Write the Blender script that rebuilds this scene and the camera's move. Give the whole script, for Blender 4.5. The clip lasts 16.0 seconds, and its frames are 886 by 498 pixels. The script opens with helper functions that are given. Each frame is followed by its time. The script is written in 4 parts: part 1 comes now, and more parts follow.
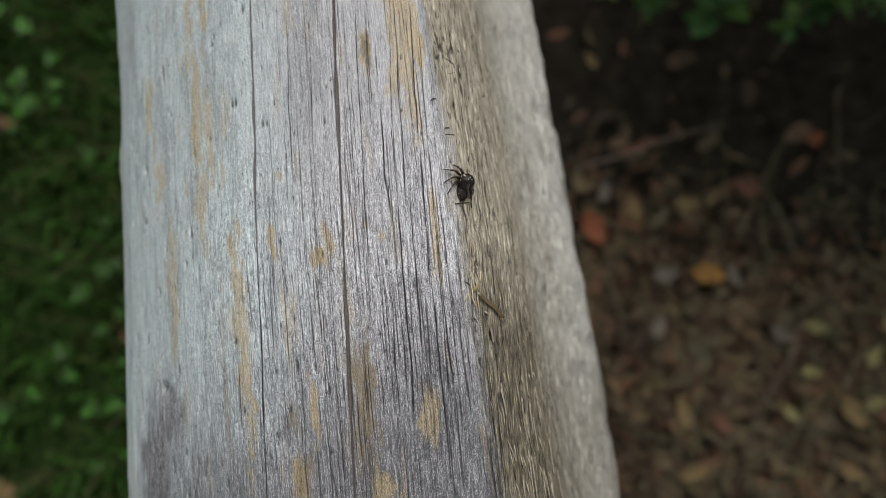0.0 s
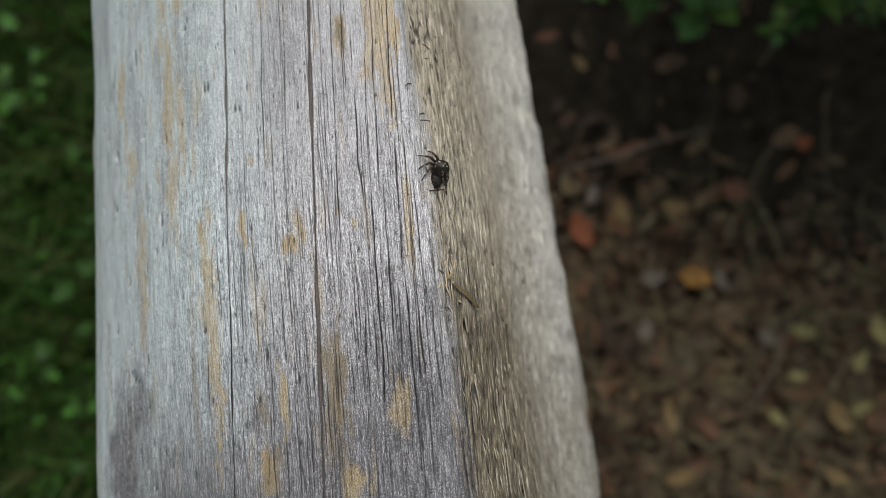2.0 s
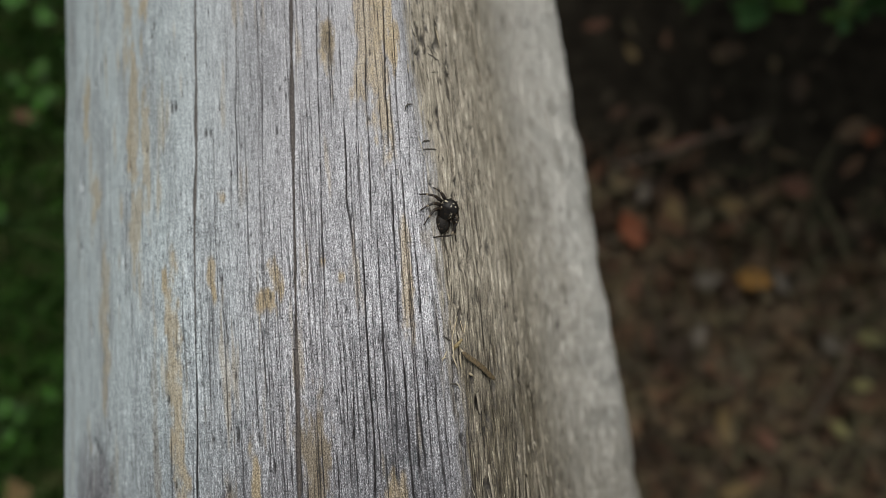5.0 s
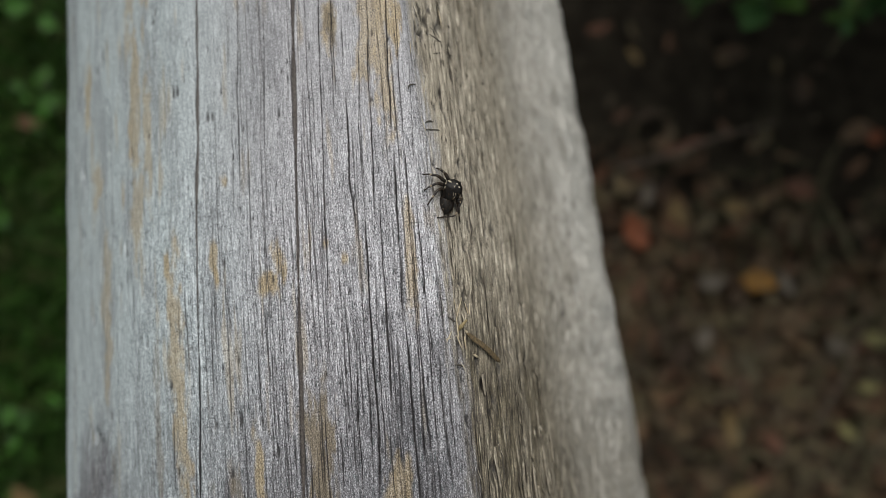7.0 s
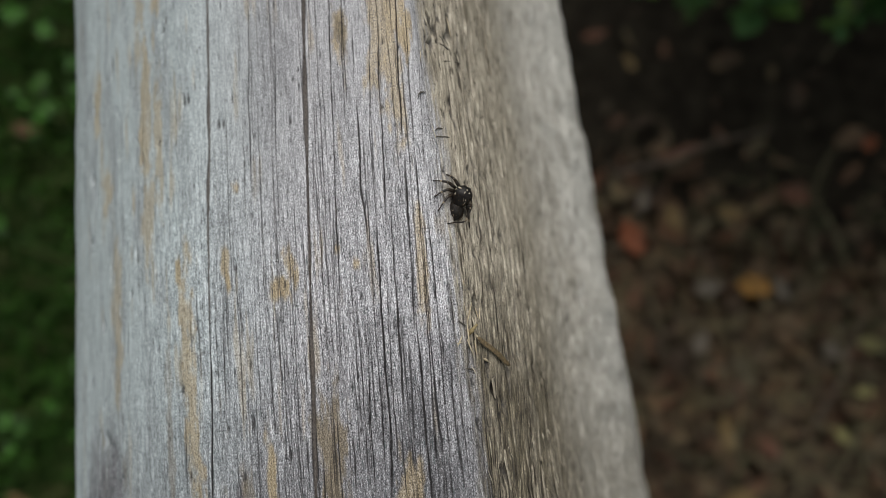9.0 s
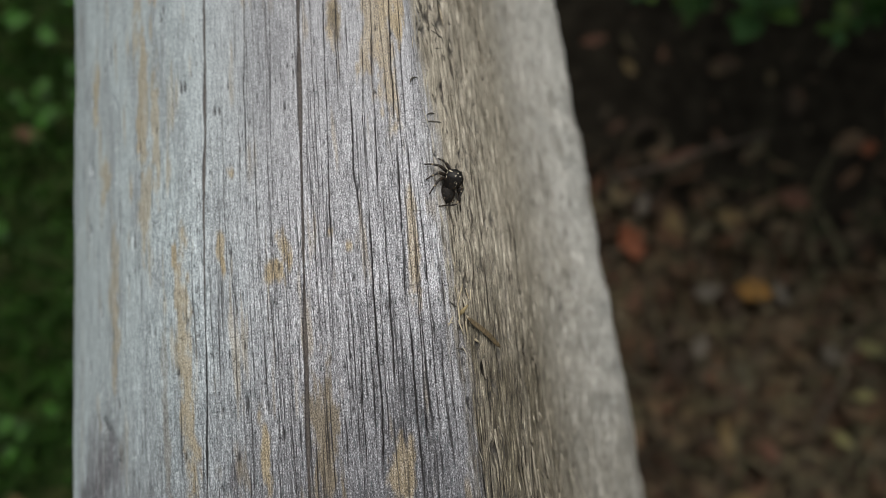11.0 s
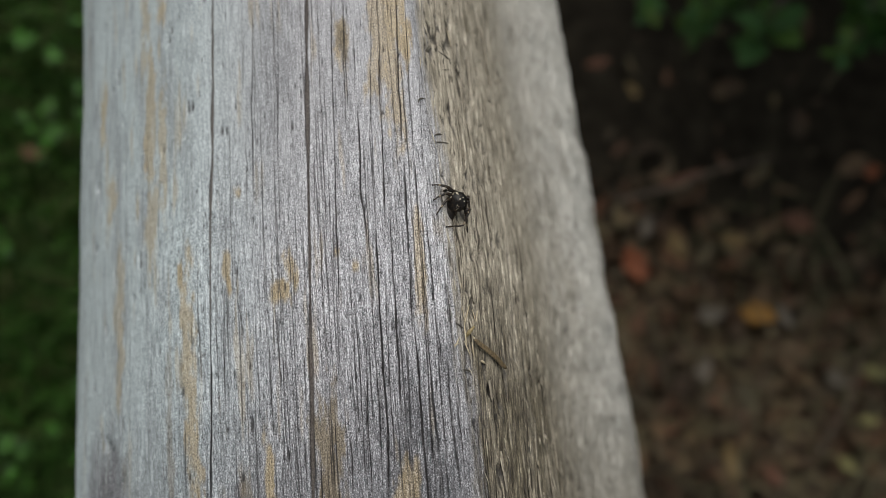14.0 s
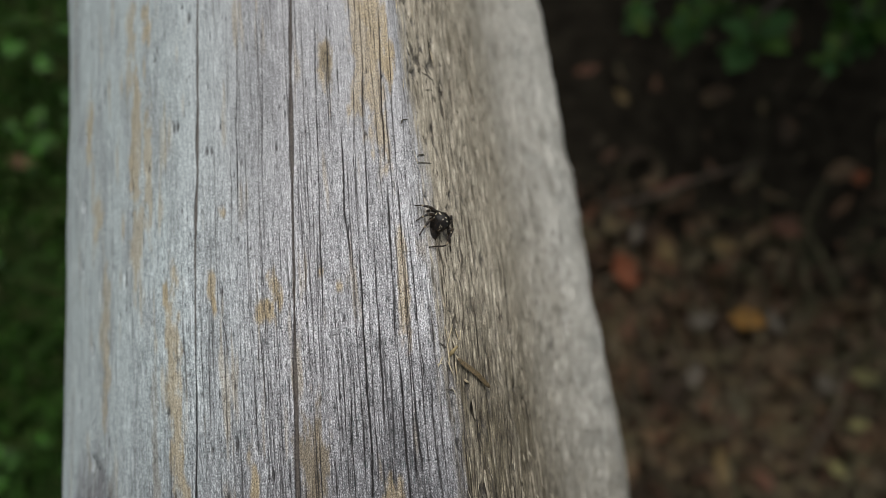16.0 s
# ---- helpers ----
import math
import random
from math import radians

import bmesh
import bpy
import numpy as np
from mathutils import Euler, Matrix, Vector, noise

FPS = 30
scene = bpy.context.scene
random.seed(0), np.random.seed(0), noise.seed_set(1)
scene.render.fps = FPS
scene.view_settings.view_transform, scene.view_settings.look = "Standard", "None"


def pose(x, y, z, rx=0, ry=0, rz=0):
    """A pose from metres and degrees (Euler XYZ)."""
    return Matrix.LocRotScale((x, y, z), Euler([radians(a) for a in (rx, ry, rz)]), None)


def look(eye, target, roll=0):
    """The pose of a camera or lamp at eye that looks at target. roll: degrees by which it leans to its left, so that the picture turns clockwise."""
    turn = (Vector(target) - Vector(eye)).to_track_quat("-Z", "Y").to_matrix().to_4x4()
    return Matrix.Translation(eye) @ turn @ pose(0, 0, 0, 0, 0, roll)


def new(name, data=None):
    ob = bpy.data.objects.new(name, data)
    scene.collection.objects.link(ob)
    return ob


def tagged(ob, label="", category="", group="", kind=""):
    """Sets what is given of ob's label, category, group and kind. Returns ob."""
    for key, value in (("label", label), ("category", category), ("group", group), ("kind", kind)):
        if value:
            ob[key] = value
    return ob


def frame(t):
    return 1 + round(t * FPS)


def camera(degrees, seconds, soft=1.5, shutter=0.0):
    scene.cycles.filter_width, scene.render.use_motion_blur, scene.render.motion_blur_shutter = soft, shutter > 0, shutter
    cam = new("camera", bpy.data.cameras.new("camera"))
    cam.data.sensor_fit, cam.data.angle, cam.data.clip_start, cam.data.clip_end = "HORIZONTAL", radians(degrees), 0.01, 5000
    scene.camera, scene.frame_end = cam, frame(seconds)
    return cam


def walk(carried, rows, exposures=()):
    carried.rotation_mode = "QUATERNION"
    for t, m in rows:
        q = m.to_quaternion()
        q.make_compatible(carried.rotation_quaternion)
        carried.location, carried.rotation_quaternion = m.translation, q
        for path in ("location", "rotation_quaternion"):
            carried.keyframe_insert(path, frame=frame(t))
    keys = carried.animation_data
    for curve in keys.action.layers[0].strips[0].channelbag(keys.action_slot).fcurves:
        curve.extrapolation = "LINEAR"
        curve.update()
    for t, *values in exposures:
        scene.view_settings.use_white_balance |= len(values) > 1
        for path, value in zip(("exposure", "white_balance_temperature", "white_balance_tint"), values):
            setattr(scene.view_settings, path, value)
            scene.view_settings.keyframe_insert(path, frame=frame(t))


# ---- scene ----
cam = camera(51.2, 16.0, soft=0.8)
PATH = [
    (0, (-0.0062, 0.0089, 0.907), (0.0546, 0.3545, -1.062), 4.71),
    (0.5, (-0.0071, 0.009, 0.9068), (0.0574, 0.3581, -1.0615), 5.6),
    (1, (-0.0074, 0.0081, 0.9068), (0.0711, 0.3638, -1.0597), 7.86),
    (1.5, (-0.0062, 0.0075, 0.9036), (0.0841, 0.3579, -1.0634), 9.48),
    (2, (-0.0031, 0.0059, 0.9028), (0.0794, 0.3601, -1.0638), 8.25),
    (2.5, (-0.0059, 0.0078, 0.903), (0.0869, 0.3774, -1.0604), 9.82),
    (3, (-0.0023, 0.0098, 0.8994), (0.1043, 0.4187, -1.0554), 11.17),
    (3.5, (0.0029, 0.0145, 0.8883), (0.0972, 0.4075, -1.0705), 10.72),
    (4, (0.0083, 0.0211, 0.8732), (0.0334, 0.4012, -1.0902), 1.45),
    (4.5, (0.0065, 0.0232, 0.8711), (-0.0161, 0.3562, -1.1009), -7.96),
    (7, (0.0058, 0.0188, 0.8687), (-0.0298, 0.3737, -1.0992), -10.51),
    (7.5, (0.004, 0.0176, 0.8732), (-0.019, 0.3723, -1.0949), -8.46),
    (8, (0.0051, 0.0184, 0.8706), (-0.0272, 0.3772, -1.0967), -9.96),
    (8.5, (0.0031, 0.0179, 0.87), (-0.0245, 0.3798, -1.0968), -9.19),
    (9, (0.0032, 0.0186, 0.8707), (-0.0184, 0.3847, -1.0954), -8.26),
    (11.5, (0.0047, 0.0113, 0.8721), (-0.0192, 0.409, -1.0878), -8.29),
    (12, (0.0023, 0.0094, 0.8714), (-0.0171, 0.4246, -1.085), -7.02),
    (12.5, (0.0059, 0.0118, 0.8727), (-0.007, 0.4409, -1.0807), -6.07),
    (13, (0.0072, 0.0136, 0.8718), (-0.0072, 0.4462, -1.0809), -6.56),
    (13.5, (0.0053, 0.0148, 0.8717), (-0.0207, 0.4477, -1.0808), -8.08),
    (14, (0.0039, 0.0139, 0.8718), (-0.0221, 0.4435, -1.0814), -7.99),
    (14.5, (0.0046, 0.0146, 0.8703), (-0.0132, 0.4373, -1.0845), -7.13),
    (15, (0.0035, 0.0156, 0.873), (-0.0117, 0.4463, -1.0801), -6.49),
    (15.5, (0.003, 0.0167, 0.8734), (-0.0024, 0.4499, -1.0791), -5.15),
    (16, (0.0056, 0.016, 0.8735), (-0.0026, 0.4538, -1.078), -5.93),
]
walk(cam, [(t, look(eye, target, roll)) for t, eye, target, roll in PATH], exposures=[(0.0, 0.80), (1.5, 0.85), (3.0, 0.86), (3.5, 0.93), (4.1, 0.66), (4.6, 0.62), (9.0, 0.62), (11.5, 0.65), (16.0, 0.63)])

# ---- world and light: open shade under a bright overcast sky ----
world = bpy.data.worlds.new("overcast_sky")
world.use_nodes = True
scene.world = world
wn, wl = world.node_tree.nodes, world.node_tree.links
sky = wn.new("ShaderNodeTexSky")
sky.sky_type = "NISHITA"
sky.sun_disc = False
SUN_ELEVATION, SUN_ROTATION = radians(58), radians(10)
sky.sun_elevation, sky.sun_rotation = SUN_ELEVATION, SUN_ROTATION
# a veil of cloud takes most of the blue out of the sky
veil = wn.new("ShaderNodeHueSaturation")
veil.inputs["Saturation"].default_value = 0.22
wl.new(sky.outputs[0], veil.inputs["Color"])
warm = wn.new("ShaderNodeMix")
warm.data_type, warm.blend_type = "RGBA", "MULTIPLY"
warm.inputs[0].default_value = 1.0
warm.inputs[7].default_value = (0.955, 0.985, 0.935, 1)
wl.new(veil.outputs[0], warm.inputs[6])
wl.new(warm.outputs[2], wn["Background"].inputs[0])
wn["Background"].inputs[1].default_value = 0.10
sun = new("sun", bpy.data.lights.new("sun", "SUN"))
sun.data.energy, sun.data.angle, sun.data.color = 1.5, radians(40), (1.0, 0.97, 0.93)
sun.matrix_world = look((0.5, 3.0, 5.0), (0, 0, 0))


# ---- small tools ----
def smooth(a, b, x):
    t = np.clip((x - a) / (b - a), 0, 1)
    return t * t * (3 - 2 * t)


def value_noise(u, v, seed):
    """Smooth noise from -1 to 1 on a lattice of whole numbers."""
    u, v = np.broadcast_arrays(np.asarray(u, float), np.asarray(v, float))
    iu, iv = np.floor(u).astype(np.int64), np.floor(v).astype(np.int64)
    fu, fv = u - iu, v - iv
    fu, fv = fu * fu * (3 - 2 * fu), fv * fv * (3 - 2 * fv)
    table = np.random.RandomState(seed).rand(65536) * 2 - 1

    def at(a, b):
        return table[(a * 7919 + b * 104729 + a * b * 31) & 65535]
    top = at(iu, iv) * (1 - fu) + at(iu + 1, iv) * fu
    low = at(iu, iv + 1) * (1 - fu) + at(iu + 1, iv + 1) * fu
    return top * (1 - fv) + low * fv


def mesh_from(name, verts, faces, material, smooth_shade=True):
    me = bpy.data.meshes.new(name)
    me.from_pydata([tuple(v) for v in verts], [], faces)
    me.materials.append(material)
    if smooth_shade:
        me.shade_smooth()
    return me


def part(name, bm, material, parent, label=""):
    """Links a bmesh as one mesh object under a thing or a part."""
    me = bpy.data.meshes.new(name)
    bm.to_mesh(me)
    bm.free()
    me.materials.append(material)
    me.shade_smooth()
    ob = new(name, me)
    ob.parent = parent
    return tagged(ob, label)


def tube(bm, points, radii, sides=8):
    """A closed tube along points, one radius a point."""
    rings = []
    points = [Vector(p) for p in points]
    for i, p in enumerate(points):
        d = (points[min(i + 1, len(points) - 1)] - points[max(i - 1, 0)]).normalized()
        a = d.orthogonal().normalized()
        b = d.cross(a)
        rings.append([bm.verts.new(p + radii[i] * (math.cos(k * math.tau / sides) * a + math.sin(k * math.tau / sides) * b)) for k in range(sides)])
    # keep neighbouring rings aligned
    for r0, r1 in zip(rings, rings[1:]):
        best = min(range(sides), key=lambda o: sum((r0[k].co - r1[(k + o) % sides].co).length for k in range(sides)))
        r1[:] = r1[best:] + r1[:best]
        for k in range(sides):
            bm.faces.new((r0[k], r0[(k + 1) % sides], r1[(k + 1) % sides], r1[k]))
    bm.faces.new(list(reversed(rings[0])))
    bm.faces.new(rings[-1])
    return bm


def blob(bm, centre, radii, turn=None, segments=20, rings=14):
    made = bmesh.ops.create_uvsphere(bm, u_segments=segments, v_segments=rings, radius=1.0)
    m = Matrix.Translation(centre) @ (turn.to_matrix().to_4x4() if turn else Matrix()) @ Matrix.Diagonal((*radii, 1))
    bmesh.ops.transform(bm, matrix=m, verts=made["verts"])
    return bm


# ---- materials ----
class Nodes:
    def __init__(self, name):
        self.material = bpy.data.materials.new(name)
        self.material.use_nodes = True
        self.tree = self.material.node_tree
        self.shader = self.tree.nodes["Principled BSDF"]

    def put(self, socket, value):
        if isinstance(value, bpy.types.NodeSocket):
            self.tree.links.new(value, socket)
        else:
            socket.default_value = value

    def node(self, kind, **values):
        n = self.tree.nodes.new(kind)
        for k, v in values.items():
            self.put(n.inputs[k.replace("_", " ")], v)
        return n

    def attribute(self, name):
        n = self.tree.nodes.new("ShaderNodeAttribute")
        n.attribute_name = name
        return n

    def scaled(self, vector, x, y, z):
        n = self.tree.nodes.new("ShaderNodeVectorMath")
        n.operation = "MULTIPLY"
        self.put(n.inputs[0], vector)
        n.inputs[1].default_value = (x, y, z)
        return n.outputs[0]

    def noise(self, vector, scale, detail=4.0, rough=0.55):
        n = self.node("ShaderNodeTexNoise", Scale=scale, Detail=detail, Roughness=rough)
        self.put(n.inputs["Vector"], vector)
        return n.outputs["Fac"]

    def ramp(self, fac, *stops):
        n = self.tree.nodes.new("ShaderNodeValToRGB")
        self.put(n.inputs[0], fac)
        while len(n.color_ramp.elements) < len(stops):
            n.color_ramp.elements.new(0.5)
        for e, (p, c) in zip(n.color_ramp.elements, stops):
            e.position, e.color = p, (*c, 1) if len(c) == 3 else c
        return n.outputs[0]

    def mix(self, fac, a, b):
        n = self.tree.nodes.new("ShaderNodeMix")
        n.data_type = "RGBA"
        for s, v in ((n.inputs[0], fac), (n.inputs[6], a), (n.inputs[7], b)):
            self.put(s, (*v, 1) if isinstance(v, tuple) and len(v) == 3 else v)
        return n.outputs[2]

    def maths(self, op, a, b, clamp=False):
        n = self.tree.nodes.new("ShaderNodeMath")
        n.operation, n.use_clamp = op, clamp
        self.put(n.inputs[0], a)
        self.put(n.inputs[1], b)
        return n.outputs[0]

    def bump(self, height, strength, distance):
        n = self.node("ShaderNodeBump", Strength=strength, Distance=distance)
        self.put(n.inputs["Height"], height)
        self.put(self.shader.inputs["Normal"], n.outputs[0])

    def end(self, colour, roughness, **more):
        self.put(self.shader.inputs["Base Color"], (*colour, 1) if isinstance(colour, tuple) else colour)
        self.put(self.shader.inputs["Roughness"], roughness)
        for k, v in more.items():
            self.put(self.shader.inputs[k.replace("_", " ")], v)
        return self.material


def weathered_wood():
    n = Nodes("weathered_wood")
    at = n.attribute("grain").outputs["Vector"]          # across, along, in millimetres
    fine = n.noise(n.scaled(at, 2.7, 0.17, 1), 1.0, 4, 0.62)
    mid = n.noise(n.scaled(at, 0.55, 0.02, 1), 1.0, 4, 0.6)
    broad = n.noise(n.scaled(at, 0.15, 0.014, 1), 1.0, 3, 0.5)
    speck = n.noise(n.scaled(at, 4.0, 2.2, 1), 1.0, 2, 0.5)
    dash = n.noise(n.scaled(at, 5.4, 0.85, 1), 1.0, 2, 0.55)
    grit = n.noise(n.scaled(at, 6.2, 3.4, 1), 1.0, 1, 0.5)
    glint = n.maths("ADD", n.maths("MULTIPLY", dash, 0.42), n.maths("MULTIPLY", grit, 0.58))
    tone = n.maths("ADD", n.maths("MULTIPLY", fine, 0.33), n.maths("MULTIPLY", glint, 0.67))
    cool = n.ramp(tone, (0.415, (0.046, 0.05, 0.053)), (0.45, (0.258, 0.285, 0.294)), (0.53, (0.400, 0.448, 0.465)), (0.57, (0.77, 0.82, 0.83)))
    warm_grey = n.ramp(tone, (0.415, (0.047, 0.045, 0.047)), (0.45, (0.246, 0.236, 0.247)), (0.53, (0.406, 0.392, 0.410)), (0.57, (0.77, 0.76, 0.78)))
    silver = n.mix(n.attribute("ripe").outputs["Fac"], cool, warm_grey)
    smooth_cool = n.ramp(tone, (0.38, (0.155, 0.170, 0.172)), (0.46, (0.300, 0.330, 0.336)), (0.535, (0.392, 0.436, 0.445)), (0.60, (0.58, 0.63, 0.635)))
    smooth_warm = n.ramp(tone, (0.38, (0.165, 0.16, 0.165)), (0.46, (0.305, 0.297, 0.305)), (0.535, (0.40, 0.388, 0.402)), (0.60, (0.58, 0.57, 0.585)))
    worn = n.attribute("worn").outputs["Fac"]
    silver = n.mix(worn, silver, n.mix(n.attribute("ripe").outputs["Fac"], smooth_cool, smooth_warm))
    sharp = n.maths("SUBTRACT", 1.0, n.maths("MULTIPLY", worn, 0.7))
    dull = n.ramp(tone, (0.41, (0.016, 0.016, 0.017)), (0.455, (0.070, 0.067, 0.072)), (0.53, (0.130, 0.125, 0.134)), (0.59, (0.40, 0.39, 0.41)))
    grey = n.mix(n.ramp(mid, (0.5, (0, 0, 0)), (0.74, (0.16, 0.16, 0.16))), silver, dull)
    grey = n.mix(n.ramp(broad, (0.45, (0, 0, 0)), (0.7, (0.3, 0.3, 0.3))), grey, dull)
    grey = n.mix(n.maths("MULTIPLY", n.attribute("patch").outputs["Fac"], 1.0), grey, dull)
    # hair-thin checks, some long and many short
    lines = n.noise(n.scaled(at, 2.9, 0.06, 1), 1.0, 2, 0.5)
    grey = n.mix(n.maths("MULTIPLY", sharp, n.ramp(lines, (0.28, (0.85, 0.85, 0.85)), (0.33, (0, 0, 0)))), grey, (0.075, 0.07, 0.07))
    short = n.noise(n.scaled(at, 4.6, 0.42, 1), 1.0, 1, 0.5)
    grey = n.mix(n.maths("MULTIPLY", sharp, n.ramp(short, (0.30, (0.95, 0.95, 0.95)), (0.36, (0, 0, 0)))), grey, (0.05, 0.066, 0.066))
    # bare fibres on the broken flank
    fibre = n.maths("ADD", n.maths("MULTIPLY", n.noise(n.scaled(at, 2.6, 0.24, 1), 1.0, 4, 0.65), 0.6), n.maths("MULTIPLY", glint, 0.4))
    fibre = n.maths("ADD", fibre, n.maths("MULTIPLY", n.maths("MULTIPLY", worn, 0.42), n.maths("SUBTRACT", 0.507, fibre)))
    tan = n.ramp(fibre, (0.39, (0.055, 0.045, 0.033)), (0.455, (0.25, 0.216, 0.166)), (0.535, (0.40, 0.348, 0.275)), (0.61, (0.66, 0.59, 0.48)))
    soiled = n.ramp(fibre, (0.40, (0.020, 0.016, 0.011)), (0.49, (0.100, 0.082, 0.056)), (0.56, (0.19, 0.158, 0.108)), (0.64, (0.46, 0.40, 0.29)))
    pale = n.ramp(fibre, (0.39, (0.12, 0.11, 0.092)), (0.455, (0.34, 0.325, 0.295)), (0.535, (0.52, 0.502, 0.467)), (0.61, (0.78, 0.765, 0.73)))
    mottle = n.noise(n.scaled(at, 0.42, 0.14, 1), 1.0, 3, 0.55)
    tan = n.mix(n.ramp(mottle, (0.48, (0, 0, 0)), (0.7, (0.3, 0.3, 0.3))), tan, soiled)
    pale = n.mix(n.ramp(mottle, (0.5, (0, 0, 0)), (0.72, (0.30, 0.30, 0.30))), pale, soiled)
    flank = n.mix(n.attribute("soiled").outputs["Fac"], tan, soiled)
    flank = n.mix(n.attribute("bleached").outputs["Fac"], flank, n.mix(n.maths("MULTIPLY", n.attribute("soiled").outputs["Fac"], 0.75), pale, soiled))
    gaps = n.noise(n.scaled(at, 2.7, 0.34, 1), 1.0, 2, 0.55)
    flank = n.mix(n.ramp(gaps, (0.34, (0.9, 0.9, 0.9)), (0.405, (0, 0, 0))), flank, (0.05, 0.039, 0.026))
    colour = n.mix(n.attribute("flank").outputs["Fac"], grey, flank)
    ochre = n.ramp(n.maths("ADD", n.maths("MULTIPLY", grit, 0.35), n.maths("MULTIPLY", tone, 0.65)), (0.38, (0.10, 0.073, 0.032)), (0.48, (0.298, 0.211, 0.096)), (0.60, (0.52, 0.40, 0.22)))
    stain = n.maths("MULTIPLY", n.attribute("stain").outputs["Fac"], n.ramp(glint, (0.30, (0.62, 0.62, 0.62)), (0.5, (1.0, 1.0, 1.0))))
    colour = n.mix(stain, colour, ochre)
    # old brown mould
    mould = n.ramp(n.maths("ADD", n.maths("MULTIPLY", grit, 0.35), n.maths("MULTIPLY", tone, 0.65)), (0.36, (0.050, 0.040, 0.029)), (0.48, (0.138, 0.106, 0.068)), (0.62, (0.28, 0.228, 0.158)))
    colour = n.mix(n.maths("MULTIPLY", n.attribute("mould").outputs["Fac"], 0.9), colour, mould)
    # cracks and pits coloured near black: the shade of their depth plus dirt
    colour = n.mix(n.attribute("shade_and_dirt").outputs["Fac"], colour, (0.014, 0.012, 0.012))
    earth = n.ramp(n.maths("ADD", n.maths("MULTIPLY", speck, 0.5), n.maths("MULTIPLY", glint, 0.5)), (0.35, (0.040, 0.034, 0.030)), (0.65, (0.165, 0.140, 0.124)))
    colour = n.mix(n.attribute("groove").outputs["Fac"], colour, earth)
    n.bump(n.maths("ADD", tone, n.maths("MULTIPLY", speck, 0.3)), 0.72, 0.0004)
    return n.end(colour, 0.58, Specular_IOR_Level=0.38)


def simple(name, dark, light, scale, roughness=0.7, bump=0.0, **more):
    n = Nodes(name)
    at = n.tree.nodes.new("ShaderNodeTexCoord").outputs["Object"]
    a, b = n.noise(at, scale, 5, 0.6), n.noise(at, scale * 7, 3, 0.5)
    both = n.maths("ADD", n.maths("MULTIPLY", a, 0.65), n.maths("MULTIPLY", b, 0.35))
    if bump:
        n.bump(both, 0.6, bump)
    return n.end(n.ramp(both, (0.35, dark), (0.65, light)), roughness, **more)


def leaf_material(name, *colours, roughness=0.55, damp=0.0):
    """Each leaf of the heap takes its own colour."""
    n = Nodes(name)
    island = n.tree.nodes.new("ShaderNodeNewGeometry").outputs["Random Per Island"]
    step = 1 / len(colours)
    c = n.ramp(island, *[(i * step, k) for i, k in enumerate(colours)])
    at = n.tree.nodes.new("ShaderNodeTexCoord").outputs["Object"]
    blot = n.noise(at, 160, 4, 0.6)
    c = n.mix(n.ramp(blot, (0.4, (0, 0, 0)), (0.7, (0.5, 0.5, 0.5))), c, (0.03, 0.022, 0.016))
    if damp:        # wet, half rotted places in the heap
        c = n.mix(n.ramp(n.noise(at, 17, 3, 0.6), (0.44, (0, 0, 0)), (0.66, (damp, damp, damp))), c, (0.018, 0.013, 0.009))
        c = n.mix(n.ramp(n.noise(n.scaled(at, 1, 1.3, 7), 23, 3, 0.6), (0.52, (0, 0, 0)), (0.68, (0.55, 0.55, 0.55))), c, (0.150, 0.118, 0.058))
        c = n.mix(n.ramp(n.noise(n.scaled(at, 1.2, 1, 5), 31, 3, 0.6), (0.53, (0, 0, 0)), (0.68, (0.5, 0.5, 0.5))), c, (0.150, 0.066, 0.036))
    return n.end(c, roughness, Specular_IOR_Level=0.12)


def ground_material():
    n = Nodes("soil_and_turf")
    at = n.tree.nodes.new("ShaderNodeTexCoord").outputs["Object"]
    split = n.tree.nodes.new("ShaderNodeSeparateXYZ")
    n.put(split.inputs[0], at)
    wobble = n.maths("ADD", n.maths("MULTIPLY", n.noise(at, 5, 3), 0.25), n.maths("MULTIPLY", n.maths("MULTIPLY", n.maths("SUBTRACT", n.noise(at, 0.35, 4), 0.5), split.outputs[1]), 0.9))
    side = n.maths("ADD", split.outputs[0], wobble)
    soil = n.ramp(n.noise(at, 45, 6, 0.65), (0.3, (0.007, 0.0056, 0.004)), (0.7, (0.032, 0.026, 0.0178)))
    turf = n.ramp(n.noise(at, 60, 6, 0.65), (0.3, (0.006, 0.011, 0.003)), (0.7, (0.018, 0.036, 0.008)))
    n.bump(n.noise(at, 90, 5), 0.8, 0.01)
    return n.end(n.mix(n.ramp(n.maths("ADD", side, 0.5), (0.44, (1, 1, 1)), (0.56, (0, 0, 0))), soil, turf), 0.95, Specular_IOR_Level=0.05)


WOOD = weathered_wood()
POST_WOOD = simple("grey_post_wood", (0.16, 0.15, 0.14), (0.36, 0.35, 0.34), 30, 0.85, 0.002)
FIBRE = simple("loose_wood_fibre", (0.28, 0.245, 0.18), (0.56, 0.50, 0.40), 900, 0.7)
STRIP = simple("torn_wood_strip", (0.11, 0.092, 0.067), (0.36, 0.312, 0.24), 1500, 0.75, 0.0001)
DARK_FIBRE = simple("dark_wood_splinter", (0.03, 0.025, 0.02), (0.10, 0.085, 0.065), 900, 0.8)
STRAW = simple("dry_straw", (0.024, 0.016, 0.008), (0.21, 0.145, 0.072), 2600, 0.5, 0.0001)
STRAW_PALE = simple("pale_straw_sheath", (0.26, 0.20, 0.12), (0.60, 0.51, 0.36), 1200, 0.5)
